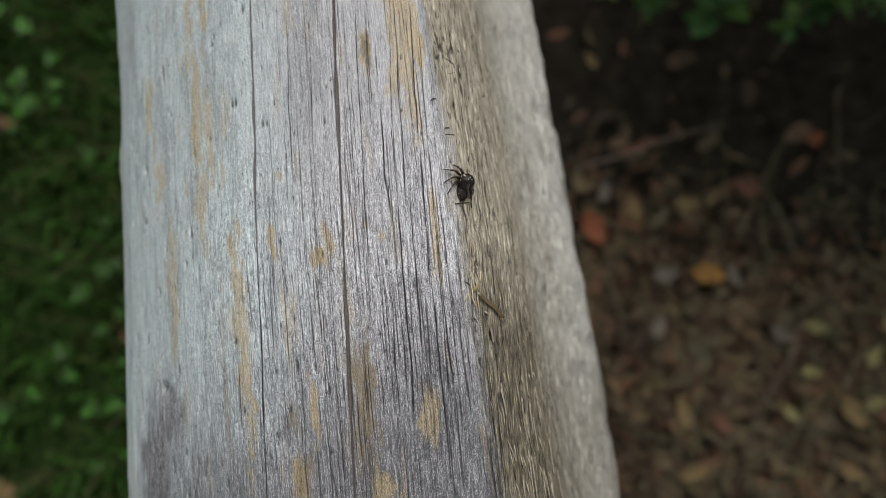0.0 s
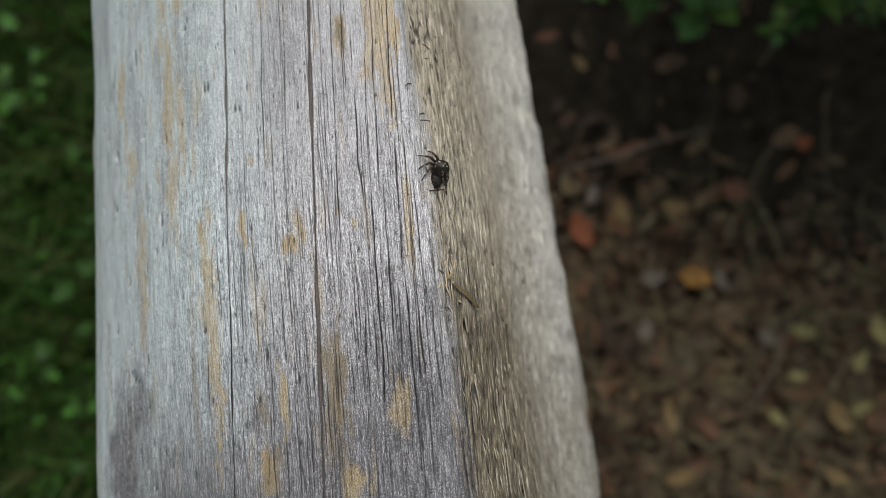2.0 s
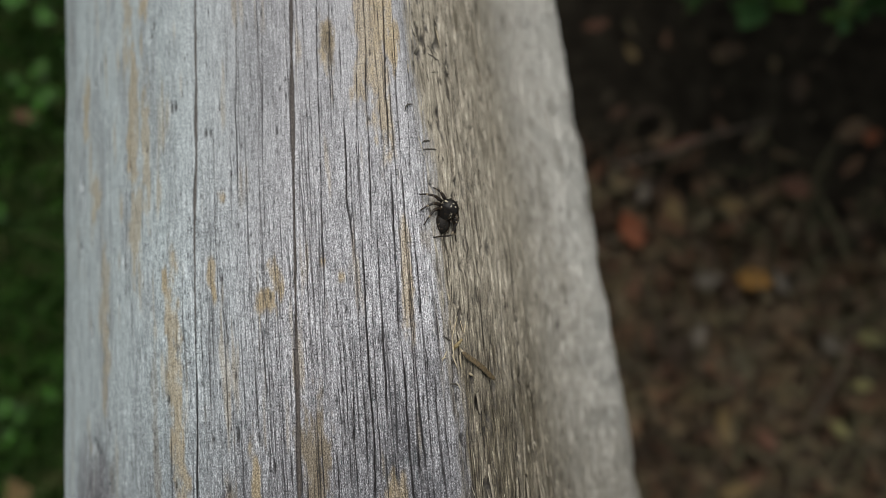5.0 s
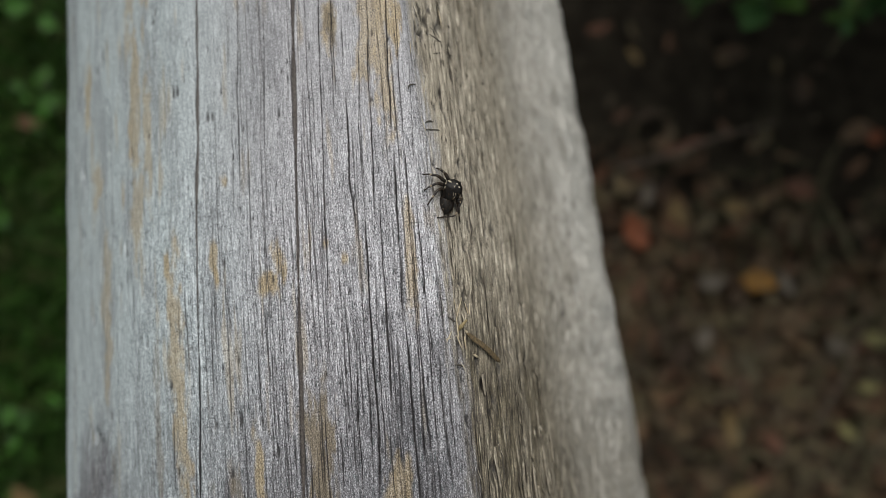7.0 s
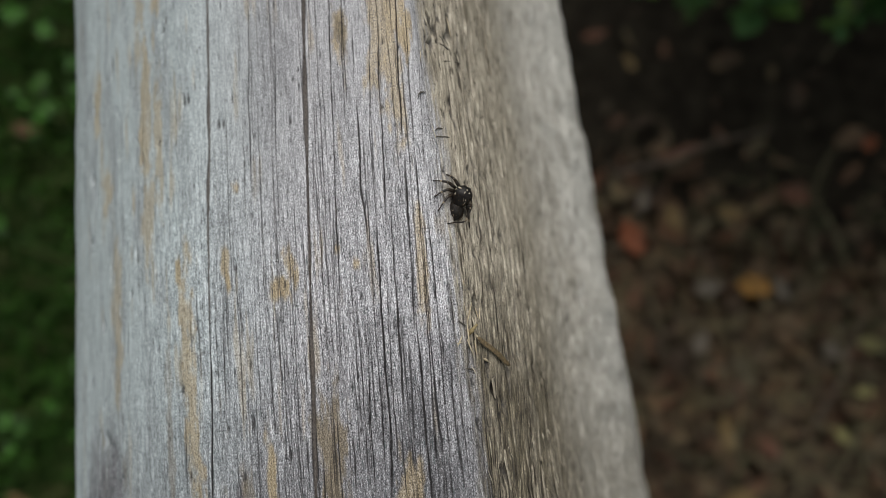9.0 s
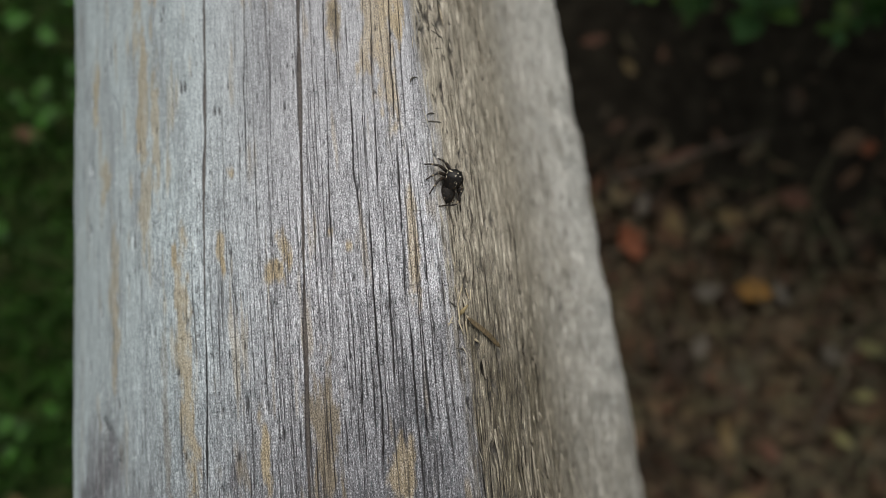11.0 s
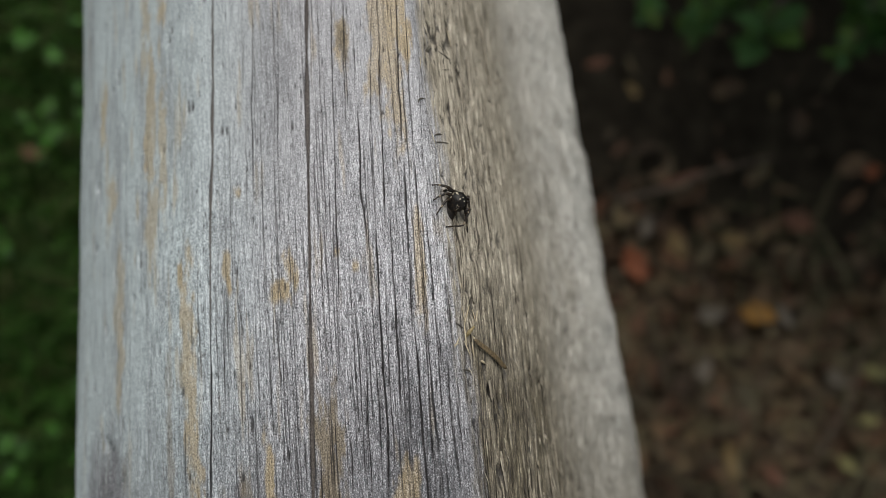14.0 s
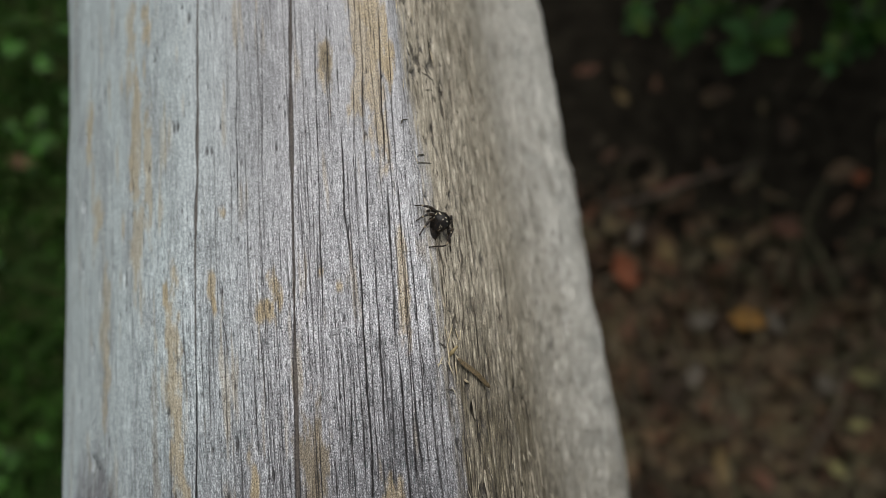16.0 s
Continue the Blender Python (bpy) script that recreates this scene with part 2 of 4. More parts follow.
HUSK = simple("olive_husk", (0.12, 0.088, 0.034), (0.32, 0.245, 0.12), 2200, 0.55, 0.0001)
GROUND = ground_material()

# ---- the rail: a split log, laid flat ----
# section across the log in metres, from under the left flank over the ridge and back underneath
SECTION = [(-0.030, 0.552), (-0.062, 0.565), (-0.082, 0.592), (-0.0895, 0.625), (-0.0875, 0.650), (-0.0810, 0.670), (-0.073, 0.6825), (-0.058, 0.6985),
           (-0.045, 0.7090), (-0.036, 0.7135), (-0.024, 0.7195), (-0.010, 0.7248), (-0.002, 0.7268), (0.0025, 0.7258), (0.006, 0.7222), (0.011, 0.7142),
           (0.0165, 0.7010), (0.0195, 0.6895), (0.0225, 0.6755), (0.0270, 0.661), (0.033, 0.6475), (0.0398, 0.6345), (0.0455, 0.619), (0.0490, 0.602), (0.0505, 0.584), (0.0485, 0.566), (0.036, 0.553), (0.010, 0.547)]
RAIL_START, RAIL_END = -0.95, 1.15


def section_curve():
    p = np.array(SECTION)
    q = []
    k = len(p)
    for i in range(k):
        a, b, c, d = p[i - 1], p[i], p[(i + 1) % k], p[(i + 2) % k]
        for t in np.arange(0, 1, 0.04):
            q.append(0.5 * (2 * b + (c - a) * t + (2 * a - 5 * b + 4 * c - d) * t * t + (3 * b - a - 3 * c + d) * t ** 3))
    q = np.array(q)
    arc = np.concatenate([[0], np.cumsum(np.hypot(*np.diff(np.vstack([q, q[:1]]), axis=0).T))])
    return np.vstack([q, q[:1]]), arc


CURVE, ARC = section_curve()
TOP = slice(np.argmin(CURVE[:, 0]), np.argmax(CURVE[:, 0]) + 1)


def across(x):
    """Arc length on the upper side, for a place x across the log."""
    return np.interp(x, CURVE[TOP, 0], ARC[:-1][TOP] if len(ARC) > len(CURVE) else ARC[TOP])


def drift(x, y):
    """The broken flank leans aside along the log."""
    return -0.065 * smooth(-0.003, 0.006, x) * np.clip(y - 0.03, -0.2, 0.25)


def at_section(x, y):
    """Place on the section, in millimetres, of a fibre that runs straight along the log at x; y along, both in millimetres."""
    x0 = x / 1000
    for _ in range(4):
        x0 = x / 1000 - drift(x0, y / 1000)
    return 1000 * x0


def rail_top(x, y):
    """Height of the log's upper surface."""
    x0 = x
    for _ in range(6):
        x0 = x - float(drift(x0, y))
    return float(np.interp(x0, CURVE[TOP, 0], CURVE[TOP, 1]))


# splits along the grain: width and depth, then places (across, along), all in millimetres
SPLITS_A = [
    (0.40, 1.2, (-17.8, 132), (-18.6, 99.1), (-19.0, 92.9), (-19.5, 82.6), (-19.8, 74.5), (-20.0, 63.5), (-20.2, 57.6), (-20.5, 47.9), (-20.8, 38.5), (-21.1, 30.1), (-21.3, 24.6), (-21.6, 17.3), (-21.8, 8.4), (-22.1, -1.2), (-22.8, -40)),
    (0.35, 0.7, (-37.6, 132), (-38.0, 105.6), (-38.1, 98.8), (-38.3, 92.2), (-38.4, 87.9), (-38.7, 77.1), (-39.0, 66.6), (-39.4, 56.2), (-39.6, 46.0), (-39.7, 37.0)),
    (0.24, 1.4, (-39.7, 44.0), (-39.7, 39.0), (-39.7, 30.1), (-40.1, 20.4), (-40.5, 9.1), (-40.7, 1.6), (-41.2, -40)),
    (0.17, 1.2, (-14.2, 95.7), (-14.4, 91.6), (-14.8, 82.5), (-15.0, 73.4), (-15.1, 66.5), (-15.1, 61.6), (-15.4, 56.7), (-15.5, 51.9), (-15.5, 46.2), (-15.7, 42.5), (-15.9, 36.9)),
]
SPLITS_B = [
    (0.15, 0.9, (-12.0, 94.1), (-12.8, 80.9), (-12.8, 74.9), (-12.9, 70.0), (-12.7, 66.9)),
    (0.13, 0.7, (-10.6, 87.5), (-10.8, 79.5), (-11.4, 73.6)),
    (0.20, 1.4, (-10.8, 73.5), (-10.8, 67.5), (-10.9, 61.7), (-11.0, 57.9), (-10.9, 55.9), (-10.6, 54.0), (-10.5, 50.2), (-10.5, 46.4)),
    (0.13, 0.8, (-7.2, 91.9), (-8.0, 78.9), (-8.4, 72.0), (-8.8, 67.2), (-8.8, 62.3), (-8.9, 56.6)),
    (0.20, 1.5, (-6.1, 94.7), (-6.2, 89.6), (-6.2, 83.5), (-6.5, 77.6), (-6.7, 73.7), (-6.7, 67.8), (-6.9, 61.1), (-7.0, 57.2), (-7.4, 50.7)),
]
SPLITS_C = [
    (0.18, 1.4, (-2.8, 94.0), (-2.8, 88.9), (-3.0, 82.9), (-3.3, 78.0), (-3.4, 73.1), (-3.3, 69.2), (-3.4, 66.3), (-3.6, 61.5)),
    (0.20, 1.5, (-3.5, 62.4), (-3.4, 59.6), (-3.4, 54.8), (-3.5, 50.1), (-3.6, 47.4), (-3.7, 42.8), (-3.7, 38.2), (-3.8, 31.9)),
    (0.15, 1.0, (-0.6, 89.8), (-1.1, 78.7), (-1.4, 73.8), (-1.4, 70.9), (-1.4, 64.1), (-1.4, 59.3), (-1.4, 54.6), (-1.6, 51.3)),
    (0.15, 1.0, (2.7, 80.0), (1.5, 72.9), (0.9, 66.0), (0.4, 60.3), (0.4, 57.9)),
    (0.20, 1.5, (-6.2, 55.2), (-6.3, 50.5), (-6.3, 46.8), (-6.5, 42.2), (-6.4, 39.4), (-6.4, 35.8), (-6.5, 32.2), (-6.5, 27.7), (-6.7, 22.4), (-6.7, 18.9)),
]
SPLITS_D = [
    (0.24, 1.9, (-8.8, 53.2), (-8.8, 49.0), (-8.8, 45.3), (-8.9, 41.6), (-9.1, 37.0), (-9.1, 33.4), (-9.1, 28.8), (-9.1, 24.4), (-9.0, 19.1), (-9.2, 13.8), (-9.6, 6.1)),
    (0.20, 1.5, (-3.4, 35.4), (-3.5, 31.9), (-3.4, 27.4), (-3.4, 23.0), (-3.4, 18.6), (-3.3, 14.3), (-3.2, 10.0), (-3.2, 3.2)),
    (0.17, 1.2, (-1.5, 47.1), (-1.5, 42.5), (-1.6, 37.1), (-1.6, 32.6), (-1.5, 28.1), (-1.5, 22.8), (-1.4, 18.4), (-1.2, 15.0), (-1.0, 10.7)),
    (0.15, 1.0, (-0.0, 52.7), (-0.0, 49.9), (0.1, 45.2), (0.1, 39.7), (0.1, 36.1), (0.2, 33.3), (0.3, 30.6), (0.3, 27.1), (0.2, 24.4)),
]
SPLITS_E = [
    (0.15, 1.0, (1.3, 30.6), (1.1, 23.5), (1.0, 20.0), (1.1, 15.6), (1.2, 11.3), (1.3, 7.0)),
    (0.15, 1.0, (-5.7, 19.7), (-5.7, 15.3), (-5.6, 11.9), (-5.6, 8.5)),
    (0.17, 1.2, (-15.3, 19.5), (-14.9, 14.2), (-15.2, 7.2)),
    (0.14, 0.8, (-14.4, 29.4), (-14.5, 26.2)),
    (0.14, 0.8, (-15.0, 24.9), (-14.9, 20.0)),
    (0.14, 0.8, (-16.8, 33.8), (-16.7, 29.2)),
    (0.14, 0.8, (-16.7, 25.5), (-16.8, 21.9)),
    (0.17, 1.1, (-29.5, 98.2), (-30.0, 86.5), (-30.3, 80.2), (-30.5, 75.0), (-30.3, 70.8), (-30.4, 65.7), (-30.5, 60.1)),
    (0.14, 0.8, (-24.8, 91.3), (-25.0, 81.9), (-25.4, 73.7), (-25.7, 65.1)),
    (0.16, 0.9, (-23.1, 79.8), (-23.1, 73.7)),
]
SPLITS_F = [
    (0.14, 0.8, (-25.4, 62.8), (-25.6, 58.4)),
    (0.14, 0.8, (-24.7, 57.9), (-24.9, 51.0)),
    (0.15, 0.9, (-34.9, 50.3), (-34.4, 47.2), (-34.1, 42.2), (-33.7, 39.2), (-33.4, 34.8)),
    (0.15, 0.9, (-36.0, 46.0), (-35.9, 40.5), (-35.8, 35.1)),
    (0.15, 0.9, (-37.1, 39.7), (-37.1, 30.8), (-37.2, 26.0), (-37.4, 21.7)),
    (0.17, 0.9, (-32.4, 23.2), (-32.2, 19.0), (-31.8, 15.2)),
    (0.14, 0.9, (-26.2, 34.4), (-26.0, 29.7), (-26.3, 24.5)),
    (0.14, 0.9, (-25.3, 23.5), (-25.5, 17.6), (-25.5, 12.1)),
    (0.14, 0.9, (-23.8, 25.3), (-23.9, 20.2), (-23.2, 16.1)),
    (0.14, 0.9, (-28.9, 26.7), (-28.7, 20.1)),
    (0.14, 0.9, (-29.3, 39.1), (-29.1, 33.8)),
]
SPLITS_G = [
    (0.16, 0.9, (-45.5, 43.4), (-45.4, 37.2)),
    (0.15, 1.0, (-45.4, 25.2), (-45.6, 16.9), (-45.7, 7.3)),
    (0.13, 0.7, (-27.5, 85.8), (-27.1, 77.8)),
]
SPLITS_KNOT = [
    (0.17, 0.9, (-31.0, 6.0), (-31.3, 4.5), (-32.4, 0.0)), (0.16, 0.8, (-29.5, 6.5), (-30.2, 4.4), (-30.7, 2.2)), (0.22, 1.1, (-27.4, 2.8), (-26.6, -1.0), (-25.5, -8.0)),
    (0.15, 0.7, (-36.4, 3.4), (-37.8, 1.5), (-40.6, -3.0)), (0.14, 0.6, (-34.2, 3.4), (-35.4, 1.4), (-36.8, -0.6)), (0.14, 0.6, (-33.3, 4.2), (-33.0, 1.0), (-33.4, -6.5)),
    (0.14, 0.6, (-28.4, 7.4), (-28.0, 5.0), (-26.0, 3.0)),
]
SPLITS = SPLITS_KNOT + SPLITS_A + SPLITS_B + SPLITS_C + SPLITS_D + SPLITS_E + SPLITS_F + SPLITS_G
# ochre lichen stains: across, along, half width, half length in millimetres
STAINS = [
    (-54.4, 105.8, 1.7, 5.2), (-50.2, 104.2, 1.4, 4.6), (-53.7, 83.0, 1.7, 16.0), (-49.6, 72.8, 1.4, 12.0), (-53.0, 58.8, 2.2, 9.0), (-62.9, 42.5, 1.6, 15.0),
    (-65.6, 69.3, 2.2, 5.0), (-68.5, 89.8, 1.8, 6.5), (-45.9, 48.5, 0.8, 2.4), (-33.6, -2.3, 1.6, 4.2), (-44.0, 26.8, 1.8, 22.0),
]
STAINS_BY_RIDGE = [
    (-29.4, 12.0, 0.95, 6.3), (-24.0, 46.0, 1.3, 3.6), (-25.5, 42.4, 1.8, 1.9), (-36.3, 48.5, 0.9, 2.3), (-35.6, 45.4, 0.6, 2.1),
    (-33.9, 61.7, 0.9, 1.0), (-6.5, 88.0, 2.1, 14.0), (-4.2, 80.0, 1.9, 13.5), (-3.2, 92.0, 2.8, 11.0), (-13.1, 85.2, 1.3, 4.0), (-1.1, 82.6, 1.7, 3.8),
    (-1.9, 43.5, 0.95, 8.0), (-6.4, 8.4, 2.1, 4.4), (-15.7, 47.7, 0.5, 0.8), (-13.0, 44.9, 0.9, 1.1), (-16.2, -5.0, 2.5, 3.4),
]
# old brown mould: the same, and strength
MOULD = [(-18.9, 13.2, 2.5, 9.5, 1.0), (-19.6, 2.0, 2.2, 5.0, 0.4), (-33.8, 10.0, 1.3, 3.4, 0.6), (-12.8, 85.0, 1.1, 3.4, 1.0), (-33.0, -2.0, 2.4, 4.0, 0.8), (-49.0, 20.0, 0.9, 16.0, 0.5), (-61.5, 14.0, 0.8, 4.0, 0.4)]
# dull grey patches; the broad ones paint the weaker light of the near end
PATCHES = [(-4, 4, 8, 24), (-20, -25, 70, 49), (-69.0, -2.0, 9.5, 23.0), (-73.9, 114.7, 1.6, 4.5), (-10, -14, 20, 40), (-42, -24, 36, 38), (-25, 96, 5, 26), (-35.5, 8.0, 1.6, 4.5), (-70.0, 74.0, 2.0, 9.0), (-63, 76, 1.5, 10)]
# dark pin holes and specks: across, along, half width, half length
MARKS = [
    (-70.5, 74.0, 0.75, 1.1), (-69.6, 70.0, 0.5, 2.4), (-63.2, 95.7, 0.45, 3.0), (-48.4, 96.0, 0.6, 0.6), (-54.6, 72.2, 0.4, 1.1), (-56.6, 54.0, 0.5, 1.8),
    (-71.5, 61.2, 0.6, 0.8), (-35.9, 73.9, 0.36, 1.2), (-34.0, 78.2, 0.28, 1.1), (-22.8, 71.1, 0.34, 0.8), (-45.9, 27.9, 0.5, 1.0), (-62.1, 23.8, 0.4, 1.3),
    (-65.0, 2.1, 0.4, 1.8), (-32.3, 21.0, 0.42, 1.8), (-67.0, 20.3, 1.3, 1.0), (-64.8, 52.5, 0.35, 1.6), (-56.5, 48.7, 0.4, 0.8), (-35.3, 29.7, 0.32, 0.7),
    (-4.6, 41.8, 0.36, 0.45), (-18.6, 39.3, 0.28, 0.9), (-3.0, 80.1, 0.25, 0.25),
]
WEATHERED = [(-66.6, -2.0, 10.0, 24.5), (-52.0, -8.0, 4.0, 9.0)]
# grey-brown smudges on the flank: place on the section, along, half width, half length, strength
SMUDGES = [(18.6, 103.0, 1.8, 4.0, 0.8), (21.0, 99.0, 1.4, 3.0, 0.6), (19.8, 86.0, 1.2, 2.6, 0.7), (24.0, 106.0, 1.6, 4.0, 0.5), (12.0, 99.5, 1.0, 1.6, 0.7), (17.0, 72.0, 1.4, 3.0, 0.5), (24.0, 64.0, 2.0, 4.0, 0.5), (20.0, 56.0, 1.2, 3.0, 0.5), (24.6, 40.2, 1.6, 1.4, 0.9), (13.1, 92.1, 2.2, 3.0, 0.8), (17.9, 94.1, 0.8, 1.5, 0.8), (21.2, 89.9, 0.8, 3.5, 0.7), (22.6, 81.5, 1.5, 1.5, 0.5), (28.2, 81.6, 1.2, 1.0, 0.7), (25.2, 41.7, 2.6, 2.0, 0.7), (16.0, 34.5, 1.0, 2.5, 0.5), (33.1, 51.6, 1.5, 3, 0.4), (17.3, 98.1, 1.2, 2.0, 0.7), (14.5, 30.1, 1.2, 2, 0.7)]
# shadows of lifted chips on the flank, painted as dark hollows
CHIP_SHADOWS = [(6.9, 27.2, 0.5, 0.7), (4.4, 26.4, 0.5, 0.6), (15.0, 26.8, 0.7, 0.5), (13.6, 23.7, 0.5, 0.8), (12.8, 20.6, 0.45, 0.7), (9.9, 25.2, 0.4, 0.8), (17.5, 31.0, 0.6, 0.6), (19.0, 38.0, 0.7, 0.7)]


def build_rail():
    rng = np.random.RandomState(4)
    # columns: close together on the upper side
    s0, s1 = across(-0.086), across(0.0462)
    fine0, fine1 = across(-0.060), across(0.0225)
    total = ARC[-1]
    cols = np.concatenate([np.arange(s0, fine0, 0.00022), np.arange(fine0, fine1, 0.000095), np.arange(fine1, s1, 0.00022),
                           np.linspace(s1, s0 + total, 60)[:-1]])
    rows = np.concatenate([np.linspace(RAIL_START, -0.06, 34)[:-1], np.arange(-0.06, 0.16, 0.0007), np.linspace(0.16, RAIL_END, 38)])
    s, y = np.meshgrid(cols, rows)
    loop = np.mod(s, total)
    x, z = np.interp(loop, ARC, CURVE[:, 0]), np.interp(loop, ARC, CURVE[:, 1])
    e = 1e-4
    tx = np.interp(np.mod(s + e, total), ARC, CURVE[:, 0]) - np.interp(np.mod(s - e, total), ARC, CURVE[:, 0])
    tz = np.interp(np.mod(s + e, total), ARC, CURVE[:, 1]) - np.interp(np.mod(s - e, total), ARC, CURVE[:, 1])
    long = np.hypot(tx, tz)
    nx, nz = -tz / long, tx / long
    smm, ymm = s * 1000, y * 1000
    wander = 0.35 * value_noise(ymm / 23, smm / 30, 3) + 0.10 * value_noise(ymm / 5, smm / 9, 4)
    edge = across(0.0046) * 1000 + 0.9 * value_noise(ymm / 9, smm * 0, 5) + 0.45 * value_noise(ymm / 2.2, smm * 0, 6)
    flank = smooth(-2.8, 2.4, smm - edge + 1.5 * value_noise(smm / 0.55, ymm / 12, 8) + 0.7 * value_noise(smm / 0.3, ymm / 4, 7))
    bleached = 0.85 * smooth(across(0.016) * 1000, across(0.044) * 1000, smm + 7 * smooth(45, 100, ymm) + 5 * value_noise(smm / 5, ymm / 22, 9))
    soiled = (1 - smooth(19, 50, ymm + 6 * value_noise(smm / 4, ymm / 8, 44))) * (0.9 + 0.35 * value_noise(smm / 2.5, ymm / 9, 45))
    soiled *= 1.0 - (0.30 + 0.42 * smooth(4, 26, ymm)) * smooth(across(0.011) * 1000, across(0.024) * 1000, smm + 3 * value_noise(smm / 3, ymm / 7, 48))
    soiled = np.maximum(soiled, 0.4 * smooth(0.35, 0.9, value_noise(smm / 3.5, ymm / 7, 46) + 0.4 * value_noise(smm / 1.2, ymm / 3, 47)))
    for px, py, w, l, k in SMUDGES:
        d = np.hypot((smm - across(px / 1000) * 1000) / w, (ymm - py) / l) + 0.4 * value_noise(smm / 0.8, ymm / 2.2, 66)
        soiled = np.maximum(soiled, k * (1 - smooth(0.4, 1.3, d)))
    h = np.zeros_like(s)
    # slow swell and hollows
    h += 0.55 * value_noise(smm / 34, ymm / 45, 11) + 0.25 * value_noise(smm / 11, ymm / 40, 12)
    h += smooth(across(0.020) * 1000, across(0.038) * 1000, smm) * (1.0 * value_noise(smm / 40, ymm / 15, 41) + 0.6 * value_noise(smm / 14, ymm / 5, 42))
    h += (1 - smooth(across(-0.082) * 1000, across(-0.07) * 1000, smm)) * 0.14 * value_noise(smm / 30, ymm / 9, 43)
    # grain, ridge and furrow
    upper = (s >= s0) & (s <= s1)
    g = np.where(upper, across(np.clip(x + drift(x, y), -0.086, 0.050)) * 1000, smm) + wander
    calm = 1 - 0.5 * flank
    h += calm * (0.035 * value_noise(g / 0.45, ymm / 3, 13) + 0.06 * value_noise(g / 1.1, ymm / 34, 14) + 0.09 * value_noise(g / 2.7, ymm / 60, 15))
    # torn fibres of the flank, in short steps
    ragged = value_noise(g / 0.7, ymm / 3.2, 16) + 0.7 * value_noise(g / 1.8, ymm / 7.0, 17)
    h += flank * (0.10 * ragged + 0.10 * value_noise(g / 0.32, ymm / 5, 18) - 0.40 * smooth(0.35, 0.8, value_noise(g / 0.9, ymm / 4.5, 19)))
    # the sunken gaps between fibres get their shade as colour
    shade_in_gaps = flank * 0.7 * smooth(0.45, 0.9, value_noise(g / 0.9, ymm / 4.5, 19))
    h += 0.22 * smooth(0.3, 0.9, value_noise(smm / 3.5, ymm / 22, 20)) * flank
    shade_and_dirt = shade_in_gaps * (1 - bleached)
    deep, groove = np.zeros_like(s), np.zeros_like(s)

    def split(width, depth, places, strength=1.0):
        py = np.array([p[1] for p in places])[::-1]
        px = np.array([across(p[0] / 1000) * 1000 for p in places])[::-1]
        r0, r1 = np.searchsorted(rows, py[0] / 1000 - 0.004), np.searchsorted(rows, py[-1] / 1000 + 0.004)
        c0, c1 = np.searchsorted(cols, px.min() / 1000 - 0.003), np.searchsorted(cols, px.max() / 1000 + 0.003)
        if r1 - r0 < 2 or c1 - c0 < 2:
            return
        yy, ss = ymm[r0:r1, c0:c1], smm[r0:r1, c0:c1]
        k = int(px[0] * 13) % 97
        mid = np.interp(yy, py, px) + 0.10 * value_noise(yy / 7, yy * 0 + k, 21) + 0.05 * value_noise(yy / 1.6, yy * 0 + k, 22)
        ends = smooth(py[0] - 2, py[0] + 6, yy) * (1 - smooth(py[-1] - 6, py[-1] + 2, yy))
        w = (width * (0.62 + 0.38 * smooth(-5, 45, yy)) if width > 0.3 else (0.74 * width + 0.008) * (1 - 0.3 * smooth(40, 90, yy))) * (0.35 + 0.65 * ends) * (0.85 + 0.45 * value_noise(yy / 7, yy * 0 + k + 5, 23))
        off = np.abs(ss - mid) / np.maximum(w, 0.068)
        if width > 0.3:     # an open groove, its floor filled with earth and its walls dark
            floor_of = ends * (1 - smooth(0.85, 1.08, off))
            deep[r0:r1, c0:c1] = np.maximum(deep[r0:r1, c0:c1], depth * floor_of)
            groove[r0:r1, c0:c1] = np.maximum(groove[r0:r1, c0:c1], strength * floor_of)
            rim = ends * np.clip(1 - np.abs(off - 0.95) / 0.28, 0, 1)
            shade_and_dirt[r0:r1, c0:c1] = np.maximum(shade_and_dirt[r0:r1, c0:c1], 0.8 * rim * (1 - 0.6 * floor_of))
            return
        cut = np.clip((1.15 - off) * 1.8, 0, 1)
        deep[r0:r1, c0:c1] = np.maximum(deep[r0:r1, c0:c1], depth * ends * cut)
        shade_and_dirt[r0:r1, c0:c1] = np.maximum(shade_and_dirt[r0:r1, c0:c1], strength * ends * smooth(0.1, 0.7, cut) * 0.95)

    for width, depth, *places in SPLITS:
        split(width, depth if width > 0.3 else 0.4 * depth, places, 0.92 if width > 0.3 else 1.0)
    # long hairlines, a few millimetres apart
    for k in range(26):
        cx = -33 + 35 * ((k * 0.618034) % 1.0)
        cy, half = rng.uniform(-45, 145), rng.uniform(7, 26)
        split(rng.uniform(0.09, 0.12), rng.uniform(0.4, 0.9), [(cx + rng.normal(0, 0.25), cy + half), (cx, cy), (cx + rng.normal(0, 0.25), cy - half)], rng.uniform(0.55, 1.0))
    # hairline checks
    for _ in range(900):
        cx = -84 + 88 * rng.rand() ** 0.9
        cy, half = rng.uniform(-50, 150), rng.gamma(2.0, 3.2) + 1.5
        lean = rng.normal(0, 0.012)
        if (cx < -42 and rng.rand() < 0.72) or (cy > 55 and rng.rand() < 0.6):
            continue
        split(rng.uniform(0.10, 0.15), rng.uniform(0.15, 0.4), [(cx + lean * half, cy + half), (cx, cy), (cx - lean * half, cy - half)], rng.uniform(0.6, 1.0))
